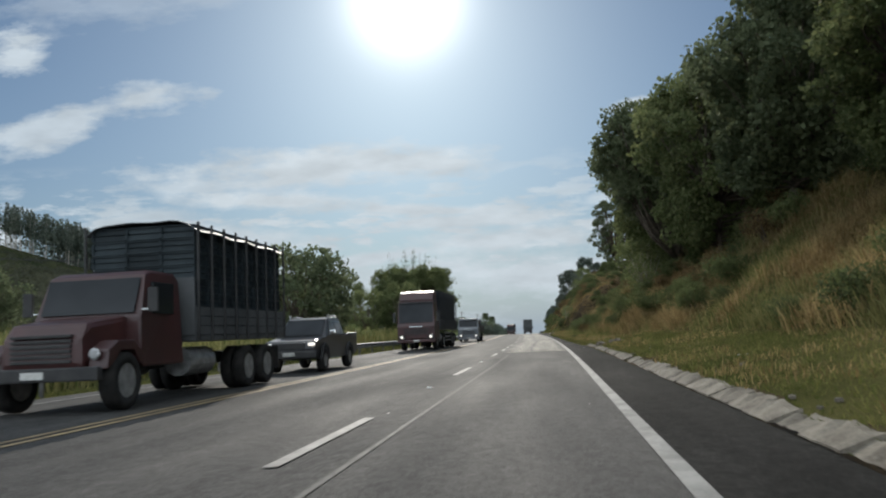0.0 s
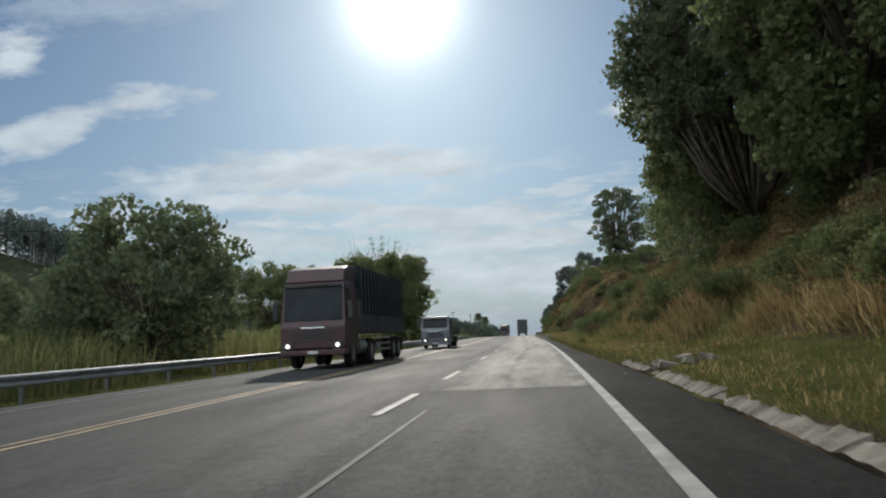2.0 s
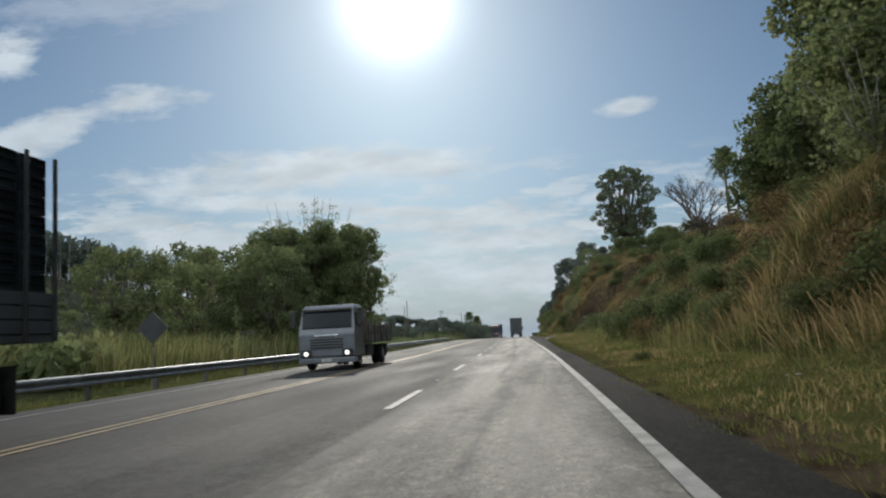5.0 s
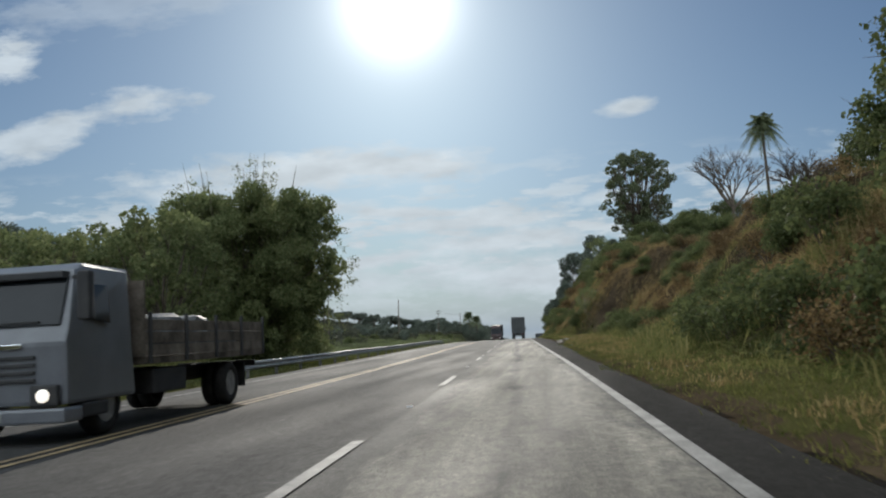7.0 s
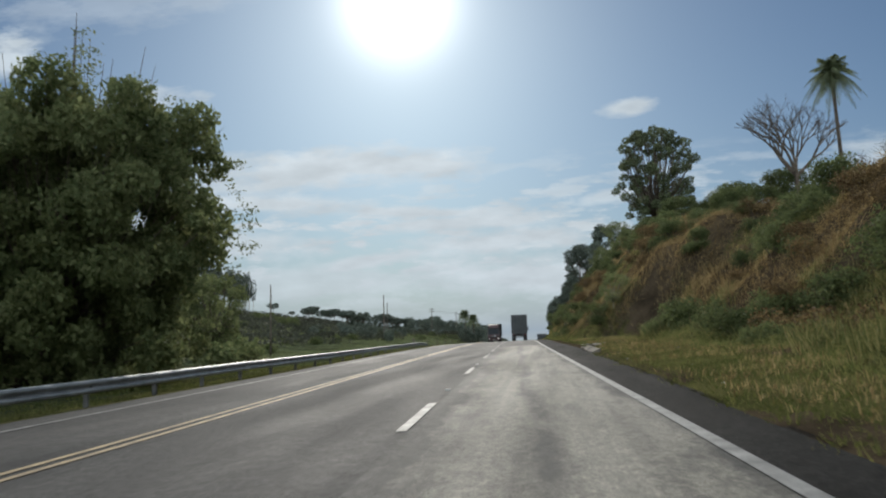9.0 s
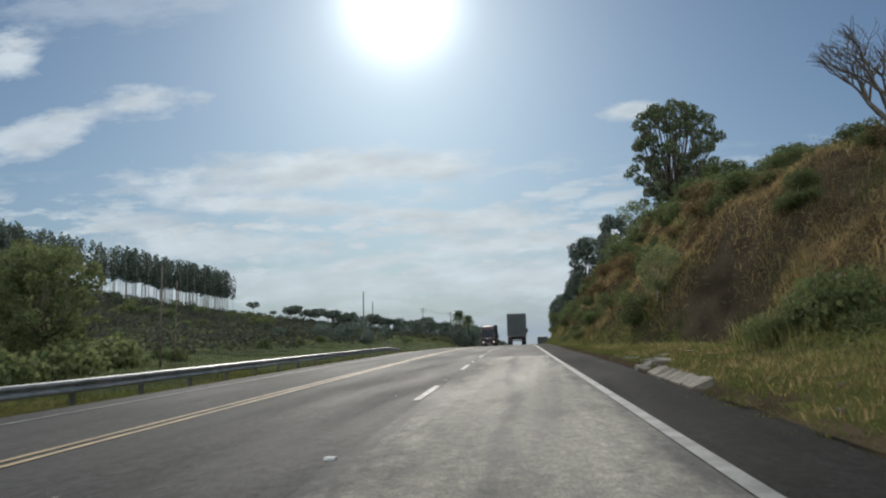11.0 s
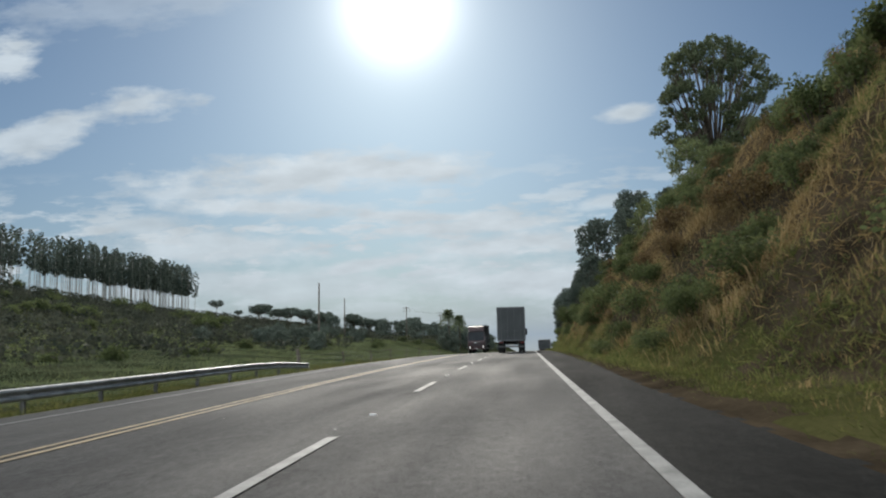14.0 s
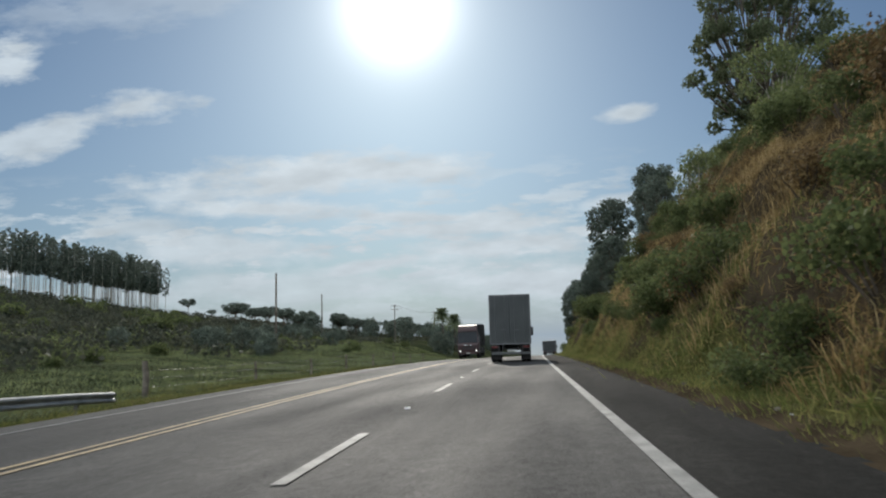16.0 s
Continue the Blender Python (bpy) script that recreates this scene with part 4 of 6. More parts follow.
def build_slope_cover():
    """Tangled dry and green undergrowth that clothes the steep bank."""
    rng = np.random.default_rng(91)
    pools = {"dry": [], "green": []}
    for _ in range(13000):
        y = rng.uniform(4, 250)
        f, top = float(foot_x(y)), float(bank_top(y))
        u = rng.uniform(0.3, 3.0 + top * 1.25)
        x = f + u
        if bluff(x, y):
            continue
        n = float(lattice_noise(x, y, 6.0, 52))
        kind = "green" if u < 0.7 + 2.2 * n or n > 0.72 else "dry"
        s = rng.uniform(0.22, 0.62) * (0.7 if u < 1.5 else 1.0)
        d = rng.normal(size=(32, 3)) * np.array([s, s, s * 0.45])
        d[:, 2] = np.abs(d[:, 2])
        pools[kind].append(np.stack([x + d[:, 0], y + d[:, 1], d[:, 2]], 1))
    for kind, material, label in (("dry", "dry_cover", "tangled brown and straw undergrowth on the bank"), ("green", "bank_green", "tangled green undergrowth on the bank")):
        p = np.concatenate(pools[kind])
        p[:, 2] += ground_z(p[:, 0], p[:, 1]) + 0.03
        v, q = leaves(p, 0.36, rng, -0.5, 0.032)
        tagged(mesh_arrays(kind + "_undergrowth", v, q, np.zeros((0, 3)), M[material]), label, "undergrowth", kind="stuff")


build_slope_cover()


def build_right_trees():
    rng = random.Random(5)
    a = leafy_tree("roadside_tree", "dense dark-green broadleaf tree leaning over the bank", 12.0, 5.2, 3.2, 1.12, 84, 300, 0.28, M["leaf_dark"], M["bark"], 11, 0.20, -0.17, bottom=1.6, skirt=0.55)
    settle(a, [(11.4, 16, 0.64, 20), (10.9, 36, 0.92, 140), (16.0, 27, 1.0, 80)], "trees along the bank")
    b = leafy_tree("roadside_tree", "tall broadleaf tree with drooping dark foliage", 13.0, 4.8, 4.2, 1.05, 90, 300, 0.26, M["leaf_mid"], M["bark"], 12, 0.18, -0.05, bottom=1.5, droop=0.7, skirt=0.5)
    settle(b, [(11.8, 25, 0.72, 0), (10.1, 47, 1.0, 190), (10.3, 66, 1.0, 70), (11.5, 75, 0.85, 20), (16, 43, 1.05, 300), (15.5, 59, 1.1, 10), (16, 12, 0.8, 120)], "trees along the bank")
    h = leafy_tree("many_stemmed_tree", "dark tree with several bare stems rising from the bank", 12.2, 5.3, 1.0, 1.05, 84, 280, 0.26, M["leaf_dark"], M["bark"], 17, 0.30, -0.12, bottom=4.4, skirt=0.45)
    settle(h, [(9.7, 58.0, 1.05, 30), (10.4, 52.0, 0.9, 200)], "many-stemmed trees on the bank")
    # thinner many-stemmed tree before the bank
    c = leafy_tree("bank_tree", "young tree with pale stems and light-green leaves", 6.0, 2.3, 1.2, 0.85, 20, 230, 0.19, M["leaf_mid"], M["bark_pale"], 13, 0.08, -0.05, bottom=1.2)
    settle(c, [(8.0, 64, 1.0, 0), (8.5, 72, 0.8, 90), (11.5, 80, 0.9, 30), (6.2, 153.5, 0.5, 200), (13.5, 210, 0.9, 60), (12.0, 226, 0.9, 160), (14, 92, 0.9, 10)], "young trees on the slope")
    # the wooded top of the bank further on
    d = leafy_tree("hilltop_tree", "dark spreading tree on the crest of the slope", 7.5, 3.8, 1.6, 0.95, 56, 260, 0.22, M["leaf_shade"], M["bark"], 14, 0.16, bottom=1.0)
    settle(d, [(13.0, 85, 0.95, 0), (14.0, 93, 0.98, 70), (16.0, 101, 0.95, 200), (17.5, 89, 1.0, 33), (20, 111, 0.9, 200), (22.5, 120, 0.75, 30), (24.5, 131, 0.5, 120), (27, 141, 0.45, 280), (21, 150, 0.30, 20), (19.5, 160, 0.34, 210), (20.5, 172, 0.40, 100),
               (23, 182, 0.68, 10), (25, 188, 0.72, 80), (26, 196, 0.8, 150), (24.5, 177, 0.6, 220), (28.5, 181, 0.7, 300), (28, 160, 0.45, 50), (34, 172, 0.55, 150), (17.5, 184, 0.6, 60), (23, 196, 0.6, 60), (18, 77, 1.0, 160)], "trees on the crest")
    # the tall open tree with leaf masses in tiers
    e = leafy_tree("tall_tree", "tall solitary tree with dark tufted foliage and sky gaps", 21.5, 7.7, 6.0, 1.08, 124, 250, 0.30, M["leaf_dark"], M["bark"], 15, 0.42, bottom=0.8, flat=0.72, inner=0.45)
    settle(e, [(26.0, 256, 1.16, 40, 0.15, 1.06)], "tall trees")
    f = leafy_tree("slender_tree", "slender dark tree at the roadside brow", 12.5, 2.6, 3.0, 1.1, 30, 210, 0.32, M["leaf_hazed"], M["bark"], 16, 0.22, bottom=1.0)
    settle(f, [(3.9, 268, 0.52, 0), (4.6, 276, 0.62, 80), (6.0, 262, 0.50, 200), (5.8, 284, 0.62, 130), (8.0, 254, 0.55, 40), (7.8, 272, 0.62, 10), (8.5, 300, 0.8, 250), (11.2, 291, 1.35, 0), (17.5, 284, 1.15, 100), (14.0, 268, 0.72, 30), (9.2, 303, 0.8, 200), (8.2, 318, 0.75, 20), (9.2, 336, 0.7, 70), (13.5, 254, 0.6, 160), (20, 262, 0.7, 10), (10, 352, 0.8, 130), (13, 372, 0.9, 10)], "slender trees at the brow")


def build_bushes():
    rng = random.Random(8)
    kinds = [
        bush("slope_bush", "rounded dark-green bush on the slope", 1.5, 1.9, 18, 330, 0.135, M["leaf_shade"], 31),
        bush("sprawling_shrub", "sprawling dull green shrub on the slope", 1.8, 1.5, 18, 340, 0.13, M["leaf_shade"], 32, "shrub"),
        bush("dry_bush", "brown half-dead bush with withered leaves", 1.5, 1.7, 16, 380, 0.105, M["leaf_dry"], 33),
    ]
    spots = [[], [], []]
    for _ in range(2300):
        y = rng.uniform(6, 275)
        f = float(foot_x(y))
        top = float(bank_top(y))
        x = f + rng.uniform(0.8, 1.5 + top * 1.25)
        if bluff(x, y, 2.6):
            continue
        n = float(lattice_noise(x, y, 9, 41))
        if n < 0.40 or (y > 80 and x < f + 3.2 and rng.random() < 0.35):
            continue
        k = 2 if (n > 0.52 and rng.random() < 0.40) else (0 if x > f + 3.0 or rng.random() < 0.4 else 1)
        if y < 70 and rng.random() < 0.30:
            continue
        spots[k].append((x - float(sway(y)), y, rng.uniform(0.45, 1.05) * (0.7 if x < f + 1.6 else 1.0), rng.uniform(0, 360), 0.1, rng.uniform(0.8, 1.2)))
    for _ in range(210):
        y = rng.uniform(80, 238)
        x = float(foot_x(y)) + rng.uniform(5.5, 18.0)
        if bluff(x, y, 2.4):
            continue
        (spots[0] if rng.random() < 0.65 else spots[2]).insert(0, (x - float(sway(y)), y, rng.uniform(0.55, 1.15), rng.uniform(0, 360), 0.15, rng.uniform(0.7, 1.1)))
    spots[0] = [(2.5, 73.3, 0.24, 0), (6.6, 105, 0.5, 50)] + spots[0][:285]
    spots[1] = spots[1][:150]
    spots[2] = spots[2][:170]
    for b, s, g in zip(kinds, spots, ("dark bushes on the slope", "green bushes on the slope", "withered bushes on the slope")):
        settle(b, s, g)
    # across the road
    low = bush("field_bush", "low tangled green bush on the field", 2.4, 2.2, 15, 50, 0.40, M["leaf_mid"], 34)
    dim = bush("field_bush", "dark thicket bush below the hillside", 3.2, 3.0, 16, 34, 0.48, M["leaf_shade"], 35)
    s1, s2 = [], []
    for _ in range(90):
        s1.append((rng.uniform(-36, -17.5), rng.uniform(30, 115), rng.uniform(0.5, 1.1), rng.uniform(0, 360)))
    for _ in range(150):
        y = rng.uniform(140, 360)
        x = -rng.uniform(22, 150)
        s2.append((x, y, rng.uniform(0.22, 0.42) if x > -62 else rng.uniform(0.35, 0.85), rng.uniform(0, 360)))
    s1 = [(-21.5, 146, 0.8, 10), (-24.5, 156, 0.8, 80), (-27.5, 160, 0.9, 150), (-31, 158, 0.9, 220), (-20.5, 141, 0.7, 300)] + s1
    settle(low, s1[:60], "bushes behind the guardrail")
    settle(dim, s2, "thicket on the field")


def build_left_trees():
    a = leafy_tree("field_tree", "rounded dark tree behind the guardrail", 7.6, 4.1, 1.8, 0.95, 58, 190, 0.27, M["leaf_dark"], M["bark"], 21, 0.2, bottom=0.7, skirt=0.6)
    settle(a, [(-19.4, 57.5, 1.15, 0), (-25, 63, 0.85, 90), (-27, 52, 0.75, 200), (-31, 70, 0.85, 30), (-36, 44, 0.8, 0), (-40, 95, 0.9, 60), (-46, 80, 0.9, 10)], "dark trees behind the guardrail")
    b = leafy_tree("bamboo_grove", "large feathery bamboo clump beside the guardrail", 14.8, 8.0, 3.0, 1.15, 350, 300, 0.34, M["leaf_mid"], M["bark"], 22, 0.12, inner=0.3, aspect=0.26, bottom=0.0, droop=1.1, low=0.0, category="bamboo", skirt=0.9)
    # long bare culms that stand out of the top, with thin sprays of leaves
    rng = random.Random(3)
    lrng = np.random.default_rng(30)
    sprays = []
    for _ in range(26):
        ang, d = rng.uniform(0, 6.28), rng.uniform(0.3, 5.6)
        x, y, h = math.cos(ang) * d, math.sin(ang) * d, rng.uniform(14.0, 18.8)
        v, f = tube([(x * 0.4, y * 0.4, -0.3), (x * 0.7, y * 0.7, h * 0.6), (x, y, h)], [0.055, 0.045, 0.012], 5)
        mesh_from("culm", v, f, M["bark"], b, True)
        if rng.random() < 0.6:
            top = rng.uniform(0.82, 0.97)
            for k in range(6):
                s = top - 0.05 * k
                sprays.append(np.array([x * (0.55 + 0.45 * s), y * (0.55 + 0.45 * s), h * s]) + lrng.normal(size=(26, 3)) * np.array([0.5, 0.5, 0.3]) * (0.5 + 0.2 * k))
    for _ in range(150):
        ang = rng.uniform(0, 6.28)
        z = rng.uniform(3.0, 15.2)
        d = 8.2 * math.sin(math.pi * min(1.0, (1 - z / 15.6) * 0.8 + 0.12)) ** 0.75 + rng.uniform(0.2, 1.0)
        along = np.linspace(0, 1, 34)[:, None]
        sprays.append(np.array([math.cos(ang) * d, math.sin(ang) * d, z]) + along * np.array([math.cos(ang) * 0.8, math.sin(ang) * 0.8, rng.uniform(-0.9, 0.7)]) + lrng.normal(size=(34, 3)) * 0.18)
    v, q = leaves(np.concatenate(sprays), 0.24, lrng, 1.0, 0.22)
    mesh_arrays("leaf_sprays", v, q, np.zeros((0, 3)), M["leaf_mid"], b)
    settle(b, [(-19.7, 121, 0.82, 0)], "bamboo")
    c = leafy_tree("field_tree", "loose airy tree beside the bamboo", 10.5, 4.0, 2.5, 1.0, 36, 210, 0.28, M["leaf_mid"], M["bark"], 23, 0.2, bottom=1.5)
    settle(c, [(-19.6, 108, 0.86, 70), (-24.5, 106, 0.75, 10), (-24.5, 149, 0.66, 0), (-28, 152, 0.72, 140), (-35, 138, 1.2, 0), (-41, 141, 1.25, 120), (-47, 136, 1.15, 30)], "trees beside the bamboo")
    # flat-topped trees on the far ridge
    d = leafy_tree("ridge_tree", "flat-topped tree on the distant ridge", 7.0, 3.5, 3.4, 0.95, 22, 60, 0.40, M["leaf_hazed"], M["bark"], 24, 0.14, bottom=4.0, flat=0.5)
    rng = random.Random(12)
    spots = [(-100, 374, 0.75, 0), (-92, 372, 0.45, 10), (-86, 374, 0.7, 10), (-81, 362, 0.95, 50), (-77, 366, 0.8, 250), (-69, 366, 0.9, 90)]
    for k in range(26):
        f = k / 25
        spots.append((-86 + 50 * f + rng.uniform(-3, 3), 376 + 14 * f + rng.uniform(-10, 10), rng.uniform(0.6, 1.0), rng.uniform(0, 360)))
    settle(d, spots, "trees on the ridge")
    e = leafy_tree("far_tree", "distant rounded tree beside the road's brow", 8.0, 3.6, 1.6, 1.4, 22, 26, 0.66, M["leaf_hazed"], M["bark"], 25, 0.2, bottom=0.8, twigs=0, limbs=False)
    spots = []
    for k in range(60):
        y = rng.uniform(330, 560)
        spots.append((-14 - rng.uniform(4, 62) * (1 if k % 2 else 0.5), y, rng.uniform(0.45, 0.8), rng.uniform(0, 360)))
    for k in range(46):
        y = rng.uniform(235, 390)
        spots.append((-rng.uniform(26, 44) - (y - 235) * rng.uniform(0.05, 0.28), y, rng.uniform(0.20, 0.36), rng.uniform(0, 360)))
    settle(e, spots, "distant trees")
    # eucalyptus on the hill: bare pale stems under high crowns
    g = leafy_tree("eucalyptus", "slim eucalyptus with bare pale stem and high crown", 22.0, 2.2, 9.0, 1.05, 26, 30, 0.68, M["leaf_hazed"], M["bark_pale"], 26, 0.13, bottom=8.0, point=0.62, twigs=0, limbs=False)
    spots = []
    line = [(-111, 370), (-138, 348), (-200, 332), (-262, 318), (-340, 290)]
    for k in range(390):
        f = (k / 390) ** 1.2 * 3.999
        i = int(f)
        w = f - i
        x = line[i][0] * (1 - w) + line[i + 1][0] * w
        y = line[i][1] * (1 - w) + line[i + 1][1] * w
        back = rng.choice((0, 0, 2.5, 5, 7.5, 10, 14))
        spots.append((x + rng.uniform(-1.5, 1.5), y + back + rng.uniform(-1.5, 1.5), rng.uniform(0.92, 1.08) * (0.66 + 0.27 * min(1.0, f / 2.2)), rng.uniform(0, 360)))
    settle(g, spots, "eucalyptus plantation on the hill")


def build_palm(name, x, y, height, frond, label, n=26, seed=1):
    rng = np.random.default_rng(seed)
    root = new(name)
    tagged(root, label, "palm", group="palms")
    v, f = join_tubes([tube([(0, 0, -0.6), (0.1, 0, height * 0.3), (-0.1, 0, height * 0.7), (-0.25, 0, height)], [0.24, 0.20, 0.17, 0.2], 8)])
    mesh_from("trunk", v, f, M["bark"], root, True)
    for k in range(n):
        a = k * 2.399963
        up = 1.5 - 2.0 * k / n
        pts = []
        for s in np.linspace(0, 1, 8):
            out = frond * (s * math.cos(up) * 0.95 + 0.20 * s * s)
            zz = frond * (s * math.sin(up) - 1.15 * s * s * max(0.35, math.cos(up)))
            pts.append(np.array([-0.25 + math.cos(a) * out, math.sin(a) * out, height + zz]))
        verts, faces = tube([tuple(p) for p in pts], [0.035 - 0.004 * i for i in range(8)], 4)
        across = np.array([-math.sin(a), math.cos(a), 0])
        for i in range(22):
            s = 0.12 + 0.86 * i / 21
            j = min(6, int(s * 7))
            p = pts[j] + (pts[j + 1] - pts[j]) * (s * 7 - j)
            t = (pts[j + 1] - pts[j])
            t = t / np.linalg.norm(t)
            ln = frond * 0.30 * math.sin(math.pi * min(1, 0.18 + s * 0.8)) + 0.1
            for sg in (-1, 1):
                d = across * sg * 0.75 + t * 0.5 + np.array([0, 0, -0.45 + rng.uniform(-0.2, 0.2)])
                d = d / np.linalg.norm(d)
                w = t * 0.075
                o = len(verts)
                verts += [p - w, p + w, p + d * ln + w * 0.3, p + d * ln - w * 0.3]
                faces.append((o, o + 1, o + 2, o + 3))
        mesh_from("frond", [tuple(q) for q in verts], faces, M["leaf_dark"], root)
    x = x + float(sway(y))
    root.matrix_basis = pose(x, y, float(ground_z(x, y)))
    return root


def build_bare_tree(x, y, height, seed, label, scale=1.0):
    rng = random.Random(seed)
    root = new("bare_tree")
    tagged(root, label, "tree", group="leafless trees")
    tubes = []

    def grow(p, d, ln, r, depth):
        q = p + d * ln
        m = (p + q) / 2 + Vector((rng.uniform(-1, 1), rng.uniform(-1, 1), rng.uniform(-0.3, 0.5))) * ln * 0.09
        tubes.append(tube([p, m, q], [r, r * 0.85, r * 0.68], 5 if depth < 3 else 3))
        if depth >= 6:
            return
        for _ in range(6 if depth == 0 else 3 if depth in (1, 2, 4) else 2):
            spread = 0.75 if depth else 0.9
            e = (d + Vector((rng.uniform(-1, 1), rng.uniform(-1, 1), rng.uniform(-0.2, 0.42))) * spread).normalized()
            grow(q, e, ln * rng.uniform(0.62, 0.86), r * 0.62, depth + 1)
    grow(Vector((0, 0, -0.4)), Vector((0.05, 0, 1)), height * 0.24, 0.20, 0)
    v, f = join_tubes(tubes)
    mesh_from("bare_crown", v, f, M["bark"], root)
    root.matrix_basis = place(root, x, y, scale)
    return root


def hill_woods():
    """The closed forest that covers the upper hillside, and the scrub below it."""
    rng = np.random.default_rng(77)
    pts = []
    for _ in range(1900):
        x = -rng.uniform(170, 470)
        y = float(np.interp(-x, (137, 200, 262, 340, 470), (352, 332, 316, 292, 250))) + rng.uniform(0, 130) * (0.25 if x > -230 else 1.0)
        h = rng.uniform(13, 18.5)
        n = 42
        d = rng.normal(size=(n, 3)) * np.array([1.5, 1.5, 3.4])
        d[:, 2] = np.clip(d[:, 2], -5, 5)
        if x < -205:
            d[:, 2] = np.where(d[:, 2] < 0, d[:, 2] * 1.9, d[:, 2])
        pts.append(np.array([x + float(sway(y)), y, float(ground_z(x + float(sway(y)), y)) + h - 4.5]) + d)
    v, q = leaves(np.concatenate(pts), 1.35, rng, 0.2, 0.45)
    tagged(mesh_arrays("hill_forest", v, q, np.zeros((0, 3)), M["leaf_hazed"]), "dense dark plantation forest on the distant hill", "forest", kind="stuff")
    pts = []
    for _ in range(5200):
        y = rng.uniform(150, 420)
        x = -rng.uniform(30, 200)
        if lattice_noise(x, y, 16, 33) < (0.42 if x > -50 else 0.12) or (y > np.interp(-x, (34, 96, 108, 137, 200), (420, 415, 366, 342, 326))):
            continue
        r = rng.uniform(0.5, 1.1) if x > -115 else rng.uniform(0.8, 1.9)
        n = int(30 * r)
        d = rng.normal(size=(n, 3))
        d /= np.linalg.norm(d, axis=1, keepdims=True)
        d *= r * np.array([1.0, 1.0, 0.75])
        pts.append(np.array([x + float(sway(y)), y, float(ground_z(x + float(sway(y)), y)) + r * 0.45]) + d)
    for _ in range(4200):
        y = rng.uniform(70, 330)
        x = -rng.uniform(62, 280)
        if lattice_noise(x, y, 20, 34) < 0.25 or y > np.interp(-x, (62, 137, 200, 280), (330, 330, 322, 300)):
            continue
        r = rng.uniform(0.7, 1.5)
        d = rng.normal(size=(int(26 * r), 3))
        d /= np.linalg.norm(d, axis=1, keepdims=True)
        pts.append(np.array([x + float(sway(y)), y, float(ground_z(x + float(sway(y)), y)) + r * 0.4]) + d * r * np.array([1.0, 1.0, 0.7]))
    v, q = leaves(np.concatenate(pts), 0.47, rng, 0.1, 0.40)
    tagged(mesh_arrays("hill_scrub", v, q, np.zeros((0, 3)), M["scrub_leaf"]), "dark low scrub covering the hillside", "scrub", kind="stuff")


build_right_trees()
build_bushes()
hill_woods()
build_left_trees()
PALM_A, PALM_B = 7.1 - float(ground_z(-26.0 + float(sway(366)), 366)), 5.7 - float(ground_z(-23.5 + float(sway(372)), 372))
build_palm("palm_tree", 32.3, 175.3, 14.2, 2.75, "tall palm with drooping fronds on the crest", 34, 1)
build_palm("palm_tree", -26.0, 366, PALM_A, 2.9, "distant palm beside the road", 34, 2)
build_palm("palm_tree", -23.5, 372, PALM_B, 2.7, "distant palm beside the road", 34, 3)
build_bare_tree(26.9, 173, 9.5, 2, "leafless grey tree on the crest", 1.5)
build_bare_tree(39, 181, 9.0, 5, "leafless grey tree on the crest", 1.05)
build_bare_tree(13.5, 110, 6.0, 7, "leafless young tree on the slope", 0.8)
build_bare_tree(16.5, 280, 8.0, 9, "thin leafless tree at the brow", 0.9)


# ---------------------------------------------------------------- vehicles
def wheel(parent, x, y, r, w, dual=0, z=None):
    """A wheel with its axle along x; dual adds a second tyre inwards (its sign gives the side)."""
    hub = new("wheel")
    hub.parent = parent
    hub.location = (x, y, r if z is None else z)
    for k in range(2 if dual else 1):
        o = -dual * k * (w + 0.03) if dual else 0.0
        verts, faces, n = [], [], 22
        ring = [(-w / 2, r * 0.60), (-w / 2, r * 0.90), (-w * 0.36, r), (w * 0.36, r), (w / 2, r * 0.90), (w / 2, r * 0.60)]
        for i in range(n):
            a = 2 * math.pi * i / n
            verts += [(o + px, math.cos(a) * pr, math.sin(a) * pr) for px, pr in ring]
        m = len(ring)
        for i in range(n):
            j = (i + 1) % n
            for k2 in range(m):
                l2 = (k2 + 1) % m
                faces.append((i * m + k2, i * m + l2, j * m + l2, j * m + k2))
        mesh_from("tyre", verts, faces, M["tyre"], hub, True)
    v, f = tube([(-w * 0.44, 0, 0), (-w * 0.30, 0, 0), (w * 0.30, 0, 0), (w * 0.44, 0, 0)], [r * 0.60, r * 0.45, r * 0.45, r * 0.60], 18)
    mesh_from("rim", v, f, M["rim"], hub)
    return hub


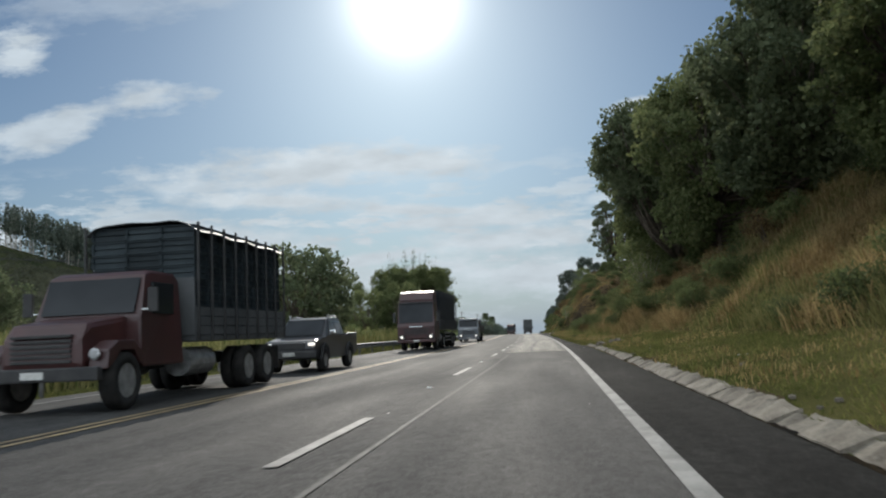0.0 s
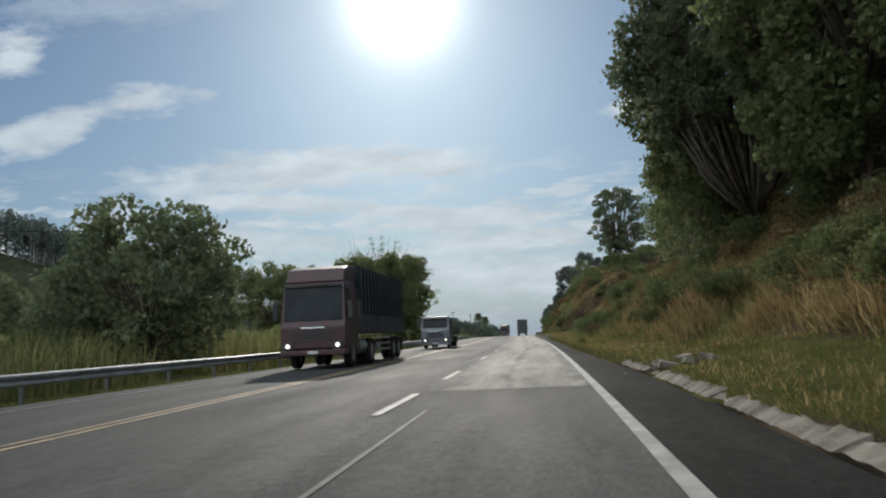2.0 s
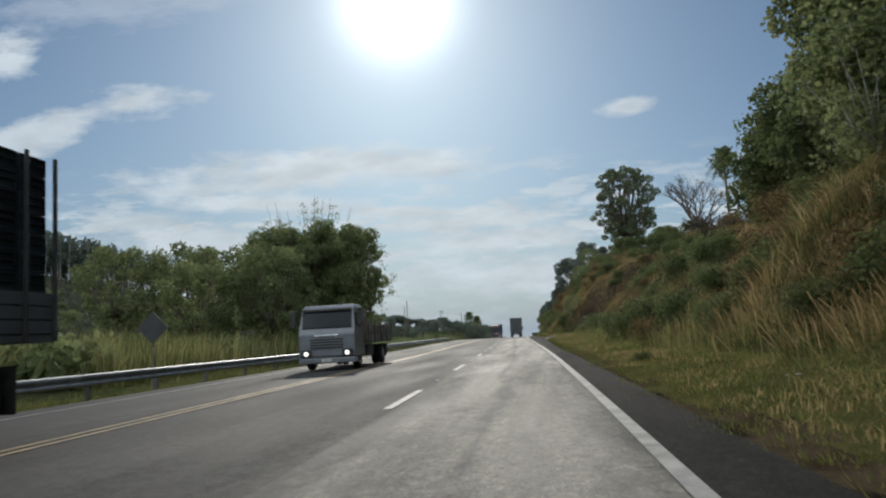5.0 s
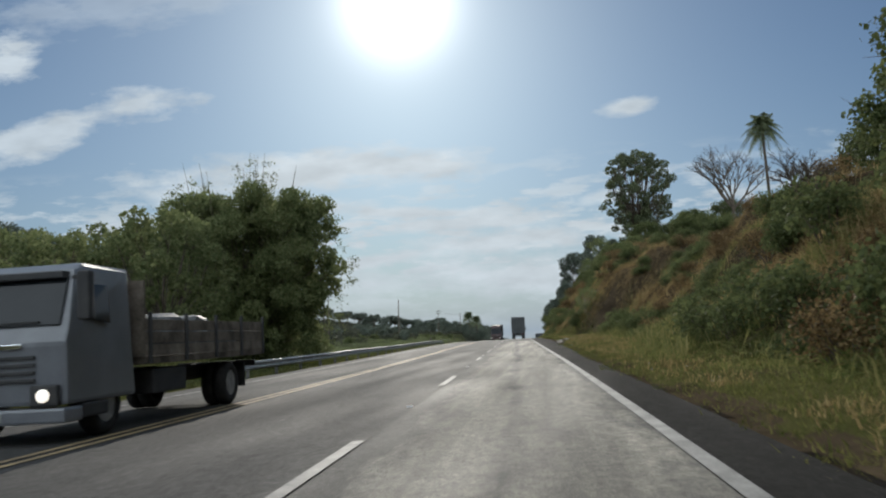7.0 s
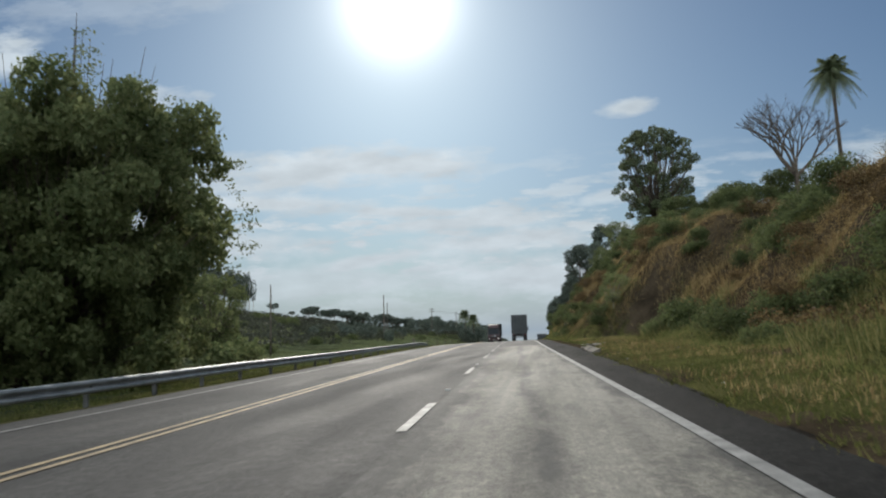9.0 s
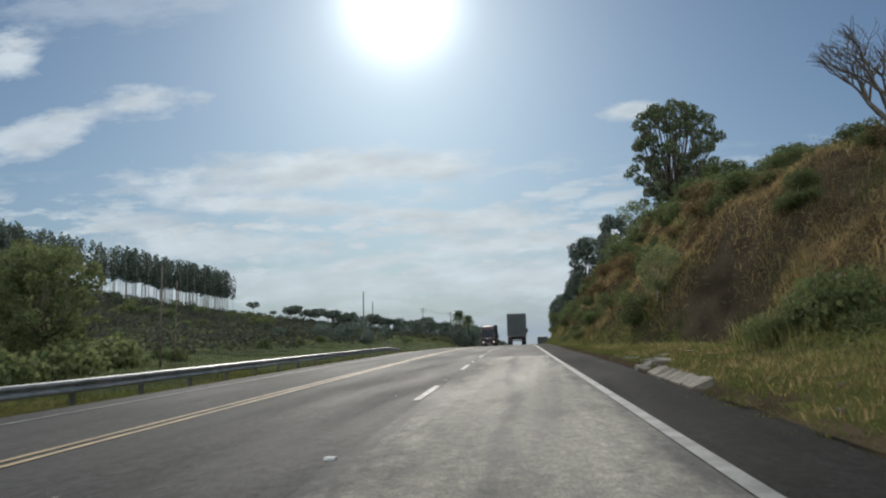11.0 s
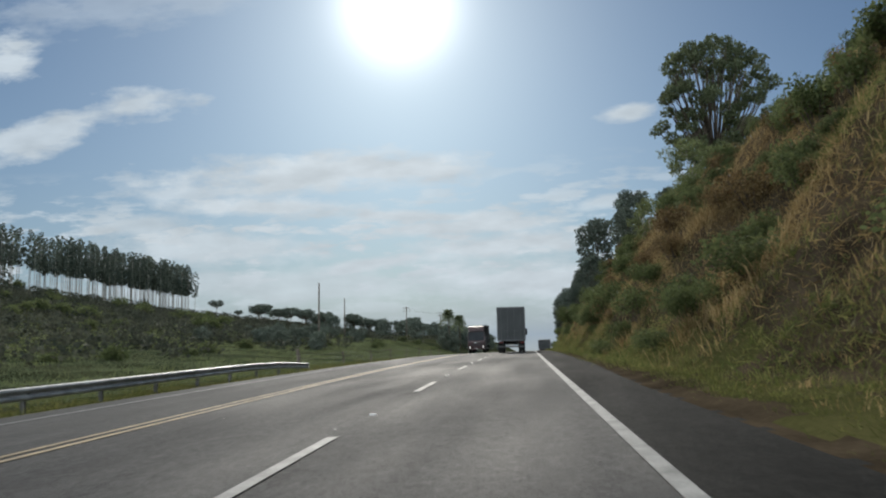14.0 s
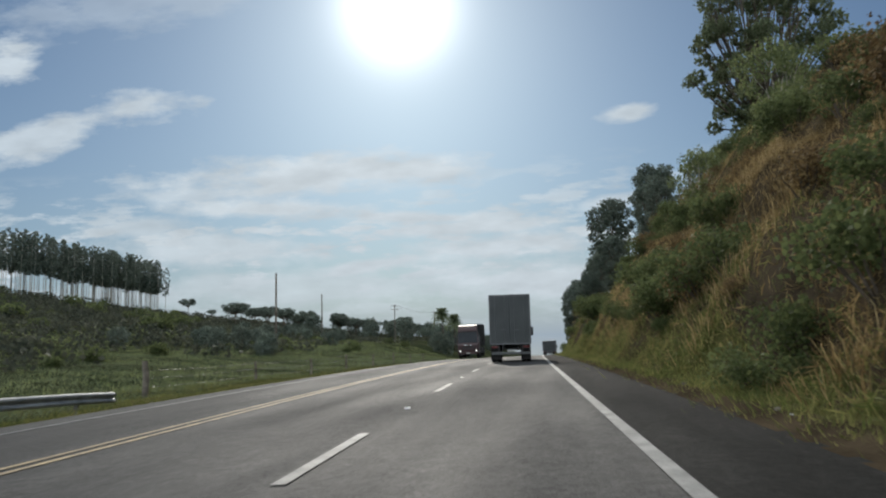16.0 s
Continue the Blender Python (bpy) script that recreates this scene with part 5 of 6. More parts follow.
def crates(parent, x0, x1, y0, y1, z0, z1, nx, ny, nz):
    """Stacked slatted crates; only those on the outside of the stack are built."""
    dx, dy, dz = (x1 - x0) / nx, (y1 - y0) / ny, (z1 - z0) / nz
    bm = bmesh.new()
    hx, hy, hz = dx / 2 - 0.012, dy / 2 - 0.03, dz / 2 - 0.008
    add_box(bm, -hx, hx, -hy, hy, -hz, hz)
    # slatted walls: each side is set back in panels behind its frame
    for face in list(bm.faces):
        n = face.normal.copy()
        if abs(n.z) > 0.5:
            continue
        bmesh.ops.inset_individual(bm, faces=[face], thickness=0.035, depth=0.0)
        cut = [e for e in face.edges if abs((e.verts[0].co - e.verts[1].co).normalized().z) > 0.9]
        r = bmesh.ops.subdivide_edges(bm, edges=cut, cuts=1)
        panels = [f for f in bm.faces if f.normal.dot(n) > 0.9 and f.calc_area() < face.calc_area() * 1.2 and all(abs(v.co.z) < hz - 0.02 for v in f.verts)]
        bmesh.ops.inset_individual(bm, faces=panels, thickness=0.012, depth=-0.035)
    me = None
    for i in range(nx):
        for j in range(ny):
            for k in range(nz):
                if 0 < i < nx - 1 and 0 < j < ny - 1 and k < nz - 1:
                    continue
                if me is None:
                    ob = part("crate", bm, M["crate"], parent)
                    me = ob.data
                else:
                    ob = new("crate", me)
                    ob.parent = parent
                ob.location = (x0 + dx * (i + 0.5), y0 + dy * (j + 0.5), z0 + dz * (k + 0.5))


def lamp_round(name, x, y, z, r, material, parent):
    v, f = tube([(x, y + 0.04, z), (x, y, z), (x, y - 0.025, z)], [r, r, r * 0.7], 14)
    return mesh_from(name, v, f, material, parent)


def cab_over(root, w, h, depth, paint, deflector=0.3, floor=0.95):
    """A flat-fronted lorry cab that faces -y, its front at y = 0."""
    side = [(0.0, floor - 0.35), (-0.02, floor + 0.48), (0.05, floor + 0.66), (0.30, h - 0.12), (0.55, h), (depth, h), (depth, floor - 0.35)]
    cab = prism("cab", side, -w / 2, w / 2, paint, root, 0.06, inset=[0, 0, 0.02, 0.08, 0.12, 0.12, 0])
    prism("windscreen", [(0.075, floor + 0.70), (0.285, h - 0.20), (0.235, h - 0.20), (0.030, floor + 0.70)], -w / 2 + 0.14, w / 2 - 0.14, M["auto_glass"], cab, 0.01)
    for s in (-1, 1):
        x = s * (w / 2 + 0.004)
        bm = bmesh.new()
        vs = [bm.verts.new((x - s * 0.01 - s * (0.06 if z > floor + 1.2 else 0.0), y, z)) for y, z in ((0.38, floor + 0.80), (1.05, floor + 0.72), (1.05, h - 0.30), (0.50, h - 0.30))]
        bm.faces.new(vs)
        ext = bmesh.ops.extrude_face_region(bm, geom=bm.faces[:])
        bmesh.ops.translate(bm, vec=(-s * 0.03, 0, 0), verts=[e for e in ext["geom"] if isinstance(e, bmesh.types.BMVert)])
        part("side_window", bm, M["auto_glass"], cab)
        m = box("mirror", x + s * 0.10, x + s * 0.28, 0.02, 0.16, floor + 0.75, floor + 1.40, M["chassis"], cab, 0.03)
        box("mirror_arm", min(x, x + s * 0.14), max(x, x + s * 0.14), 0.08, 0.12, floor + 1.30, floor + 1.35, M["chassis"], m, 0.0)
        box("step", x - s * 0.25, x + s * 0.01, 0.35, 0.95, floor - 0.55, floor - 0.36, M["chassis"], cab, 0.03)
        lamp = lamp_round("headlight", s * (w / 2 - 0.30), -0.10, floor - 0.22, 0.085, M["headlight"], cab)
        box("lamp_housing", s * (w / 2 - 0.30) - 0.2, s * (w / 2 - 0.30) + 0.2, -0.075, 0.02, floor - 0.36, floor - 0.08, M["chassis"], cab, 0.03)
    for k in range(4):
        box("grille_bar", -w / 2 + 0.45, w / 2 - 0.45, -0.045, 0.0, floor - 0.04 + k * 0.10, floor + 0.01 + k * 0.10, M["chassis"], cab, 0.01)
    box("badge_bar", -0.45, 0.45, -0.045, 0.0, floor + 0.40, floor + 0.47, M["chrome"], cab, 0.01)
    box("bumper", -w / 2, w / 2, -0.08, 0.35, floor - 0.58, floor - 0.38, paint, cab, 0.04)
    box("plate", -0.2, 0.2, -0.095, -0.08, floor - 0.53, floor - 0.42, M["litter"], cab, 0.0)
    for k in (-0.35, 0.35):
        box("wiper", k - 0.3, k + 0.3, 0.02, 0.05, floor + 0.73, floor + 0.76, M["chassis"], cab, 0.0)
    if deflector:
        prism("roof_deflector", [(0.42, h - 0.02), (0.70, h + deflector * 0.75), (1.30, h + deflector), (depth - 0.05, h + deflector), (depth - 0.05, h - 0.02)], -w / 2 + 0.12, w / 2 - 0.12, paint, cab, 0.06)
    box("sun_visor", -w / 2 + 0.15, w / 2 - 0.15, 0.12, 0.36, h - 0.24, h - 0.14, M["chassis"], cab, 0.02)
    return cab


def chassis_rails(root, y0, y1, z=0.75):
    for x in (-0.42, 0.42):
        box("chassis_rail", x - 0.05, x + 0.05, y0, y1, z - 0.14, z + 0.12, M["chassis"], root, 0.01)
    for k in range(4):
        y = y0 + (y1 - y0) * (k + 0.5) / 4
        box("cross_member", -0.37, 0.37, y - 0.05, y + 0.05, z - 0.08, z + 0.08, M["chassis"], root, 0.0)


def stake_bed(root, w, y0, y1, z, posts, top, board=0.55, wood="weathered_wood"):
    """A load bed with drop sides and tall stakes."""
    bed = box("bed_floor", -w / 2, w / 2, y0, y1, z - 0.12, z, M[wood], root, 0.015)
    for s in (-1, 1):
        for k in range(3):
            box("side_board", s * w / 2 - 0.02, s * w / 2 + 0.02, y0, y1, z + 0.01 + k * board / 3, z + (k + 1) * board / 3 - 0.01, M[wood], bed, 0.005)
        for k in range(posts):
            y = y0 + 0.08 + (y1 - y0 - 0.16) * k / (posts - 1)
            box("stake", s * (w / 2 + 0.045) - 0.022, s * (w / 2 + 0.045) + 0.022, y - 0.03, y + 0.03, z - 0.1, top, M["chassis"], bed, 0.006)
    box("tail_board", -w / 2, w / 2, y1 - 0.02, y1 + 0.02, z, z + board, M[wood], bed, 0.005)
    box("head_board", -w / 2, w / 2, y0 - 0.03, y0 + 0.02, z, z + 1.2, M[wood], bed, 0.005)
    return bed


def on_road(root, x, y, turn=0.0, lean=-1.72, lift=0.012):
    z = float(road_z(x, y))
    root.matrix_basis = pose(x, y, z + lift, 0, lean, turn)


def bonnet_truck():
    t = new("truck")
    tagged(t, "old red bonneted truck loaded high with stacked crates", "truck", group="oncoming vehicles")
    w = 2.45
    chassis_rails(t, 0.3, 8.4)
    prism("bonnet", [(0.0, 0.75), (0.02, 1.25), (0.22, 1.52), (1.35, 1.66), (1.35, 0.75)], -0.80, 0.80, M["paint_red"], t, 0.10, inset=[0.05, 0.05, 0.10, 0, 0])
    cab = prism("cab", [(1.30, 0.70), (1.30, 1.62), (1.62, 2.42), (1.85, 2.52), (2.85, 2.52), (2.95, 2.35), (2.95, 0.70)], -1.08, 1.08, M["paint_red"], t, 0.07, inset=[0, 0, 0.10, 0.16, 0.16, 0.10, 0])
    prism("windscreen", [(1.33, 1.70), (1.60, 2.36), (1.55, 2.36), (1.285, 1.70)], -0.92, 0.92, M["auto_glass"], cab, 0.0)
    for s in (-1, 1):
        prism("fender", [(0.10, 0.72), (0.16, 1.05), (0.45, 1.20), (0.95, 1.20), (1.30, 0.95), (1.30, 0.72), (1.12, 0.80), (0.95, 1.06), (0.50, 1.06), (0.28, 0.80)], min(s * 0.78, s * 1.14), max(s * 0.78, s * 1.14), M["paint_red"], t, 0.03)
        lamp_round("headlight", s * 0.92, 0.06, 0.98, 0.10, M["lens"], t)
        box("side_window", s * 1.03 - 0.02, s * 1.03 + 0.03, 1.75, 2.55, 1.68, 2.28, M["auto_glass"], cab, 0.01)
        box("mirror", s * 1.25 - 0.10, s * 1.25 + 0.10, 1.36, 1.42, 1.70, 2.15, M["chassis"], cab, 0.02)
        box("mirror_arm", min(s * 1.02, s * 1.18), max(s * 1.02, s * 1.18), 1.38, 1.41, 1.74, 1.77, M["chrome"], cab, 0.0)
        wheel(t, s * 1.0, 0.72, 0.50, 0.28)
        wheel(t, s * 1.05, 6.1, 0.50, 0.26, s)
        wheel(t, s * 1.05, 7.35, 0.50, 0.26, s)
        box("mud_flap", s * 0.92 - 0.30, s * 0.92 + 0.30, 8.0, 8.03, 0.35, 0.95, M["tyre"], t, 0.0)
        v, f = tube([(s * 0.75, 3.3, 0.72), (s * 0.75, 4.5, 0.72)], [0.30, 0.30], 16)
        mesh_from("fuel_tank", v, f, M["rim"], t)
    for k in range(6):
        box("grille_bar", -0.55, 0.55, -0.025, 0.06, 0.85 + 0.085 * k, 0.90 + 0.085 * k, M["chassis"], t, 0.005)
    box("bumper", -1.15, 1.15, -0.22, -0.06, 0.55, 0.78, M["chassis"], t, 0.03)
    box("plate", -0.2, 0.2, -0.236, -0.22, 0.60, 0.72, M["litter"], t, 0.0)
    bed = stake_bed(t, w, 3.15, 8.5, 1.25, 9, 3.62, 0.6, "tarp")
    crates(bed, -w / 2 + 0.06, w / 2 - 0.06, 3.25, 8.42, 1.27, 3.60, 3, 8, 8)
    bm = bmesh.new()
    bmesh.ops.create_grid(bm, x_segments=12, y_segments=22, size=0.5)
    for v in bm.verts:
        e = max(abs(v.co.x), 0) ** 6 * 60
        v.co = Vector((v.co.x * (w + 0.08), 3.2 + (v.co.y + 0.5) * 5.3, 3.68 - 0.25 * e + 0.025 * math.sin(v.co.x * 17) * math.cos(v.co.y * 21)))
    bmesh.ops.solidify(bm, geom=bm.faces[:], thickness=0.02)
    part("tarpaulin", bm, M["tarp"], t, "dark tarpaulin tied over the crates")
    on_road(t, -8.4, 11.9)
    return t


def red_truck():
    t = new("truck")
    tagged(t, "dark red flat-fronted long truck loaded with stacked crates", "truck", group="oncoming vehicles")
    chassis_rails(t, 0.5, 12.4, 0.86)
    cab_over(t, 2.5, 3.30, 2.25, M["paint_red"], 0.62, 1.10)
    for s in (-1, 1):
        wheel(t, s * 1.05, 1.35, 0.54, 0.30)
        wheel(t, s * 1.08, 4.6, 0.54, 0.27, s)
        for y in (9.6, 10.9):
            wheel(t, s * 1.08, y, 0.54, 0.27, s)
        v, f = tube([(s * 0.85, 2.6, 0.76), (s * 0.85, 3.8, 0.76)], [0.33, 0.33], 16)
        mesh_from("fuel_tank", v, f, M["rim"], t)
        box("mud_flap", s * 0.94 - 0.32, s * 0.94 + 0.32, 11.6, 11.63, 0.35, 1.0, M["tyre"], t, 0.0)
        box("wing", s * 1.08 - 0.24, s * 1.08 + 0.24, 4.0, 5.2, 1.12, 1.17, M["chassis"], t, 0.015)
        for z in (0.50, 0.76, 1.02):
            box("side_guard", s * 1.18 - 0.02, s * 1.18 + 0.02, 5.6, 8.7, z, z + 0.09, M["rim"], t, 0.01)
        for y in (5.7, 7.1, 8.6):
            box("guard_post", s * 1.16 - 0.02, s * 1.16 + 0.02, y - 0.03, y + 0.03, 0.46, 1.28, M["chassis"], t, 0.0)
        box("marker_lamp", s * 0.95 - 0.07, s * 0.95 + 0.07, 0.55, 0.62, 3.34, 3.40, M["lens"], t, 0.01)
    bed = stake_bed(t, 2.5, 2.6, 12.5, 1.42, 16, 4.02, 0.6, "tarp")
    crates(bed, -1.19, 1.19, 2.7, 12.4, 1.44, 4.0, 3, 15, 9)
    on_road(t, -8.55, 49.6, 0.5)
    return t


def grey_truck():
    t = new("truck")
    tagged(t, "grey flat-fronted light truck with a low load bed", "truck", group="oncoming vehicles")
    chassis_rails(t, 0.4, 7.2, 0.68)
    cab_over(t, 2.15, 2.42, 1.75, M["paint_grey"], 0, 0.85)
    for s in (-1, 1):
        wheel(t, s * 0.88, 1.05, 0.42, 0.24)
        wheel(t, s * 0.92, 5.6, 0.42, 0.22, s)
        box("mud_flap", s * 0.80 - 0.25, s * 0.80 + 0.25, 6.3, 6.33, 0.30, 0.80, M["tyre"], t, 0.0)
        box("tool_box", s * 0.80 - 0.22, s * 0.80 + 0.22, 2.4, 3.6, 0.45, 0.85, M["chassis"], t, 0.03)
    bed = stake_bed(t, 2.2, 2.0, 7.3, 1.05, 5, 1.75, 0.6)
    rng = random.Random(6)
    for k in range(9):
        s = rough_stone("sack", (rng.uniform(0.6, 0.9), rng.uniform(0.8, 1.1), 0.55), 300 + k, M["tarp"], bed)
        s.location = (rng.uniform(-0.5, 0.5), 2.6 + k * 0.52, 1.36 + 0.22 * (k % 3 == 1))
    box("lamp_bar", -0.9, 0.9, 7.30, 7.36, 0.70, 0.82, M["chassis"], t, 0.01)
    on_road(t, -8.25, 79.4, 1.0)
    return t


def pickup():
    t = new("pickup_truck")
    tagged(t, "black double-cab pickup truck with roof rails", "pickup", group="oncoming vehicles")
    w = 1.82
    body = prism("body", [(0.0, 0.48), (-0.04, 0.78), (0.10, 1.02), (1.30, 1.14), (3.55, 1.16), (5.15, 1.16), (5.20, 0.55), (4.75, 0.42), (0.5, 0.40)], -w / 2, w / 2, M["paint_black"], t, 0.07, inset=[0.1, 0.06, 0.06, 0.02, 0, 0, 0.02, 0.02, 0.02])
    prism("cabin", [(1.15, 1.12), (1.90, 1.72), (2.15, 1.79), (3.20, 1.79), (3.42, 1.70), (3.62, 1.12)], -w / 2 + 0.04, w / 2 - 0.04, M["paint_black"], body, 0.05, inset=[0.0, 0.16, 0.19, 0.19, 0.16, 0.02])
    prism("windscreen", [(1.24, 1.19), (1.88, 1.70), (1.83, 1.72), (1.17, 1.19)], -w / 2 + 0.20, w / 2 - 0.20, M["auto_glass"], body, 0.0, inset=[0, 0.06, 0.06, 0])
    for s in (-1, 1):
        for y0, y1, a, b in ((1.55, 2.35, 0.42, 0.0), (2.42, 3.35, 0.0, 0.14)):
            bm = bmesh.new()
            pts = [(y0, 1.20), (y1, 1.20), (y1 - b, 1.66), (y0 + a, 1.66)]
            v1 = [bm.verts.new((s * (w / 2 - 0.02 - (0.13 if z > 1.3 else 0.02)), y, z)) for y, z in pts]
            v2 = [bm.verts.new((s * (w / 2 - 0.06 - (0.13 if z > 1.3 else 0.02)), y, z)) for y, z in pts]
            bm.faces.new(v1)
            bm.faces.new(v2)
            for i in range(4):
                bm.faces.new((v1[i], v1[(i + 1) % 4], v2[(i + 1) % 4], v2[i]))
            part("side_window", bm, M["auto_glass"], body)
        box("headlight", s * 0.72 - 0.10, s * 0.72 + 0.10, -0.03, 0.12, 0.85, 0.95, M["headlight"], body, 0.03)
        box("fog_lamp", s * 0.68 - 0.09, s * 0.68 + 0.09, -0.06, 0.05, 0.52, 0.62, M["lens"], body, 0.02)
        box("mirror", s * (w / 2 + 0.10) - 0.10, s * (w / 2 + 0.10) + 0.10, 1.45, 1.55, 1.17, 1.34, M["chrome"], body, 0.04)
        box("roof_rail", s * 0.66 - 0.025, s * 0.66 + 0.025, 2.0, 3.3, 1.82, 1.86, M["chrome"], body, 0.012)
        box("roof_rail_foot", s * 0.66 - 0.02, s * 0.66 + 0.02, 2.05, 2.15, 1.77, 1.83, M["chrome"], body, 0.0)
        box("roof_rail_foot", s * 0.66 - 0.02, s * 0.66 + 0.02, 3.1, 3.2, 1.77, 1.83, M["chrome"], body, 0.0)
        box("bed_wall", s * (w / 2 - 0.05) - 0.05, s * (w / 2 - 0.05) + 0.05, 3.6, 5.15, 1.14, 1.24, M["paint_black"], body, 0.03)
        prism("wheel_arch", [(0.42, 0.42), (0.55, 0.80), (0.90, 0.92), (1.25, 0.80), (1.38, 0.42), (1.28, 0.42), (1.17, 0.74), (0.90, 0.84), (0.63, 0.74), (0.52, 0.42)], min(s * 0.88, s * 0.94), max(s * 0.88, s * 0.94), M["chassis"], body, 0.01)
        prism("wheel_arch", [(3.52, 0.42), (3.65, 0.80), (4.0, 0.92), (4.35, 0.80), (4.48, 0.42), (4.38, 0.42), (4.27, 0.74), (4.0, 0.84), (3.73, 0.74), (3.62, 0.42)], min(s * 0.88, s * 0.94), max(s * 0.88, s * 0.94), M["chassis"], body, 0.01)
        wheel(t, s * 0.80, 0.90, 0.38, 0.24)
        wheel(t, s * 0.80, 4.00, 0.38, 0.24)
    box("grille", -0.50, 0.50, -0.05, 0.05, 0.76, 0.96, M["chassis"], body, 0.02)
    box("bumper", -0.90, 0.90, -0.12, 0.10, 0.46, 0.70, M["chassis"], body, 0.05)
    box("plate", -0.2, 0.2, -0.135, -0.12, 0.54, 0.66, M["litter"], body, 0.0)
    on_road(t, -8.2, 23.8)
    return t


def box_truck(name, label, w, h, length, material, group):
    """A box lorry that drives away; its tail at y = 0."""
    t = new(name)
    tagged(t, label, "truck", group=group)
    floor = 1.05
    body = box("box_body", -w / 2, w / 2, 0.04, length, floor, h, material, t, 0.03)
    for s in (-1, 1):
        door = box("rear_door", 0.02 if s > 0 else -w / 2 + 0.07, w / 2 - 0.07 if s > 0 else -0.02, 0.0, 0.05, floor + 0.10, h - 0.10, material, body, 0.012)
        for k in (0.25, 0.75):
            x = s * (w / 2 - 0.07) * k
            v, f = tube([(x, -0.03, floor + 0.12), (x, -0.03, h - 0.12)], [0.016, 0.016], 8)
            mesh_from("lock_rod", v, f, M["box_frame"], door)
        box("lock_handle", s * 0.42 - 0.12, s * 0.42 + 0.12, -0.06, -0.02, floor + 0.85, floor + 0.89, M["box_frame"], door, 0.008)
        for k in range(3):
            z = floor + 0.3 + k * (h - floor - 0.6) / 2
            box("hinge", s * (w / 2 - 0.03) - 0.05, s * (w / 2 - 0.03) + 0.05, -0.02, 0.03, z - 0.05, z + 0.05, M["box_frame"], door, 0.006)
        box("frame_post", s * (w / 2 - 0.03) - 0.035, s * (w / 2 - 0.03) + 0.035, -0.006, 0.06, floor, h, M["box_frame"], body, 0.01)
        box("tail_light", s * (w / 2 - 0.28) - 0.18, s * (w / 2 - 0.28) + 0.18, -0.03, 0.04, 0.86, 0.97, M["tail_red"], t, 0.015)
        box("mud_flap", s * (w / 2 - 0.32) - 0.29, s * (w / 2 - 0.32) + 0.29, 0.55, 0.57, 0.16, 0.92, M["tyre"], t, 0.0)
        wheel(t, s * (w / 2 - 0.17), 1.35, 0.50, 0.27, s)
        wheel(t, s * (w / 2 - 0.17), 2.65, 0.50, 0.27, s)
        wheel(t, s * (w / 2 - 0.20), length + 0.7, 0.50, 0.29)
        for k in range(9):
            y = 0.5 + (length - 1) * k / 8
            box("side_rib", s * (w / 2 + 0.006) - 0.012, s * (w / 2 + 0.006) + 0.012, y - 0.03, y + 0.03, floor + 0.06, h - 0.06, M["box_frame"], body, 0.0)
        m = box("mirror", s * (w / 2 + 0.10) - 0.09, s * (w / 2 + 0.10) + 0.09, length + 0.9, length + 1.0, 1.55, 2.15, M["chassis"], t, 0.03)
        box("mirror_arm", min(s * (w / 2 - 0.1), s * (w / 2 + 0.1)), max(s * (w / 2 - 0.1), s * (w / 2 + 0.1)), length + 0.93, length + 0.97, 2.05, 2.10, M["chassis"], m, 0.0)
    box("frame_sill", -w / 2 + 0.07, w / 2 - 0.07, -0.005, 0.06, floor, floor + 0.10, M["box_frame"], body, 0.01)
    box("frame_head", -w / 2 + 0.07, w / 2 - 0.07, -0.005, 0.06, h - 0.10, h, M["box_frame"], body, 0.01)
    box("rear_bumper", -w / 2 + 0.08, w / 2 - 0.08, 0.05, 0.17, 0.48, 0.62, M["box_frame"], t, 0.015)
    box("plate", -0.2, 0.2, 0.02, 0.05, 0.64, 0.76, M["litter"], t, 0.0)
    for s in (-0.7, 0.7):
        box("bumper_bracket", s - 0.04, s + 0.04, 0.08, 0.16, 0.60, 1.04, M["chassis"], t, 0.0)
    chassis_rails(t, 0.2, length + 1.6, 0.84)
    prism("cab", [(length + 0.12, 0.60), (length + 0.12, 2.55), (length + 0.4, 2.75), (length + 1.6, 2.70), (length + 2.05, 1.70), (length + 2.1, 0.60)], -w / 2 + 0.06, w / 2 - 0.06, M["paint_grey"], t, 0.06)
    return t


def distant_car(x, y):
    t = new("car")
    tagged(t, "small pale car on the far side of the brow", "car")
    body = prism("body", [(0, 0.35), (0, 0.85), (0.35, 0.95), (3.2, 0.92), (4.1, 0.75), (4.15, 0.35)], -0.85, 0.85, M["litter"], t, 0.06)
    prism("cabin", [(0.25, 0.92), (0.85, 1.42), (2.2, 1.42), (3.0, 0.90)], -0.80, 0.80, M["auto_glass"], body, 0.05, inset=[0, 0.15, 0.15, 0])
    prism("roof", [(0.85, 1.40), (0.95, 1.46), (2.1, 1.46), (2.2, 1.40)], -0.68, 0.68, M["litter"], body, 0.02)
    for s in (-1, 1):
        wheel(t, s * 0.75, 0.8, 0.30, 0.2)
        wheel(t, s * 0.75, 3.3, 0.30, 0.2)
        box("tail_light", s * 0.68 - 0.12, s * 0.68 + 0.12, -0.03, 0.05, 0.70, 0.85, M["tail_red"], body, 0.02)
    on_road(t, x, y)


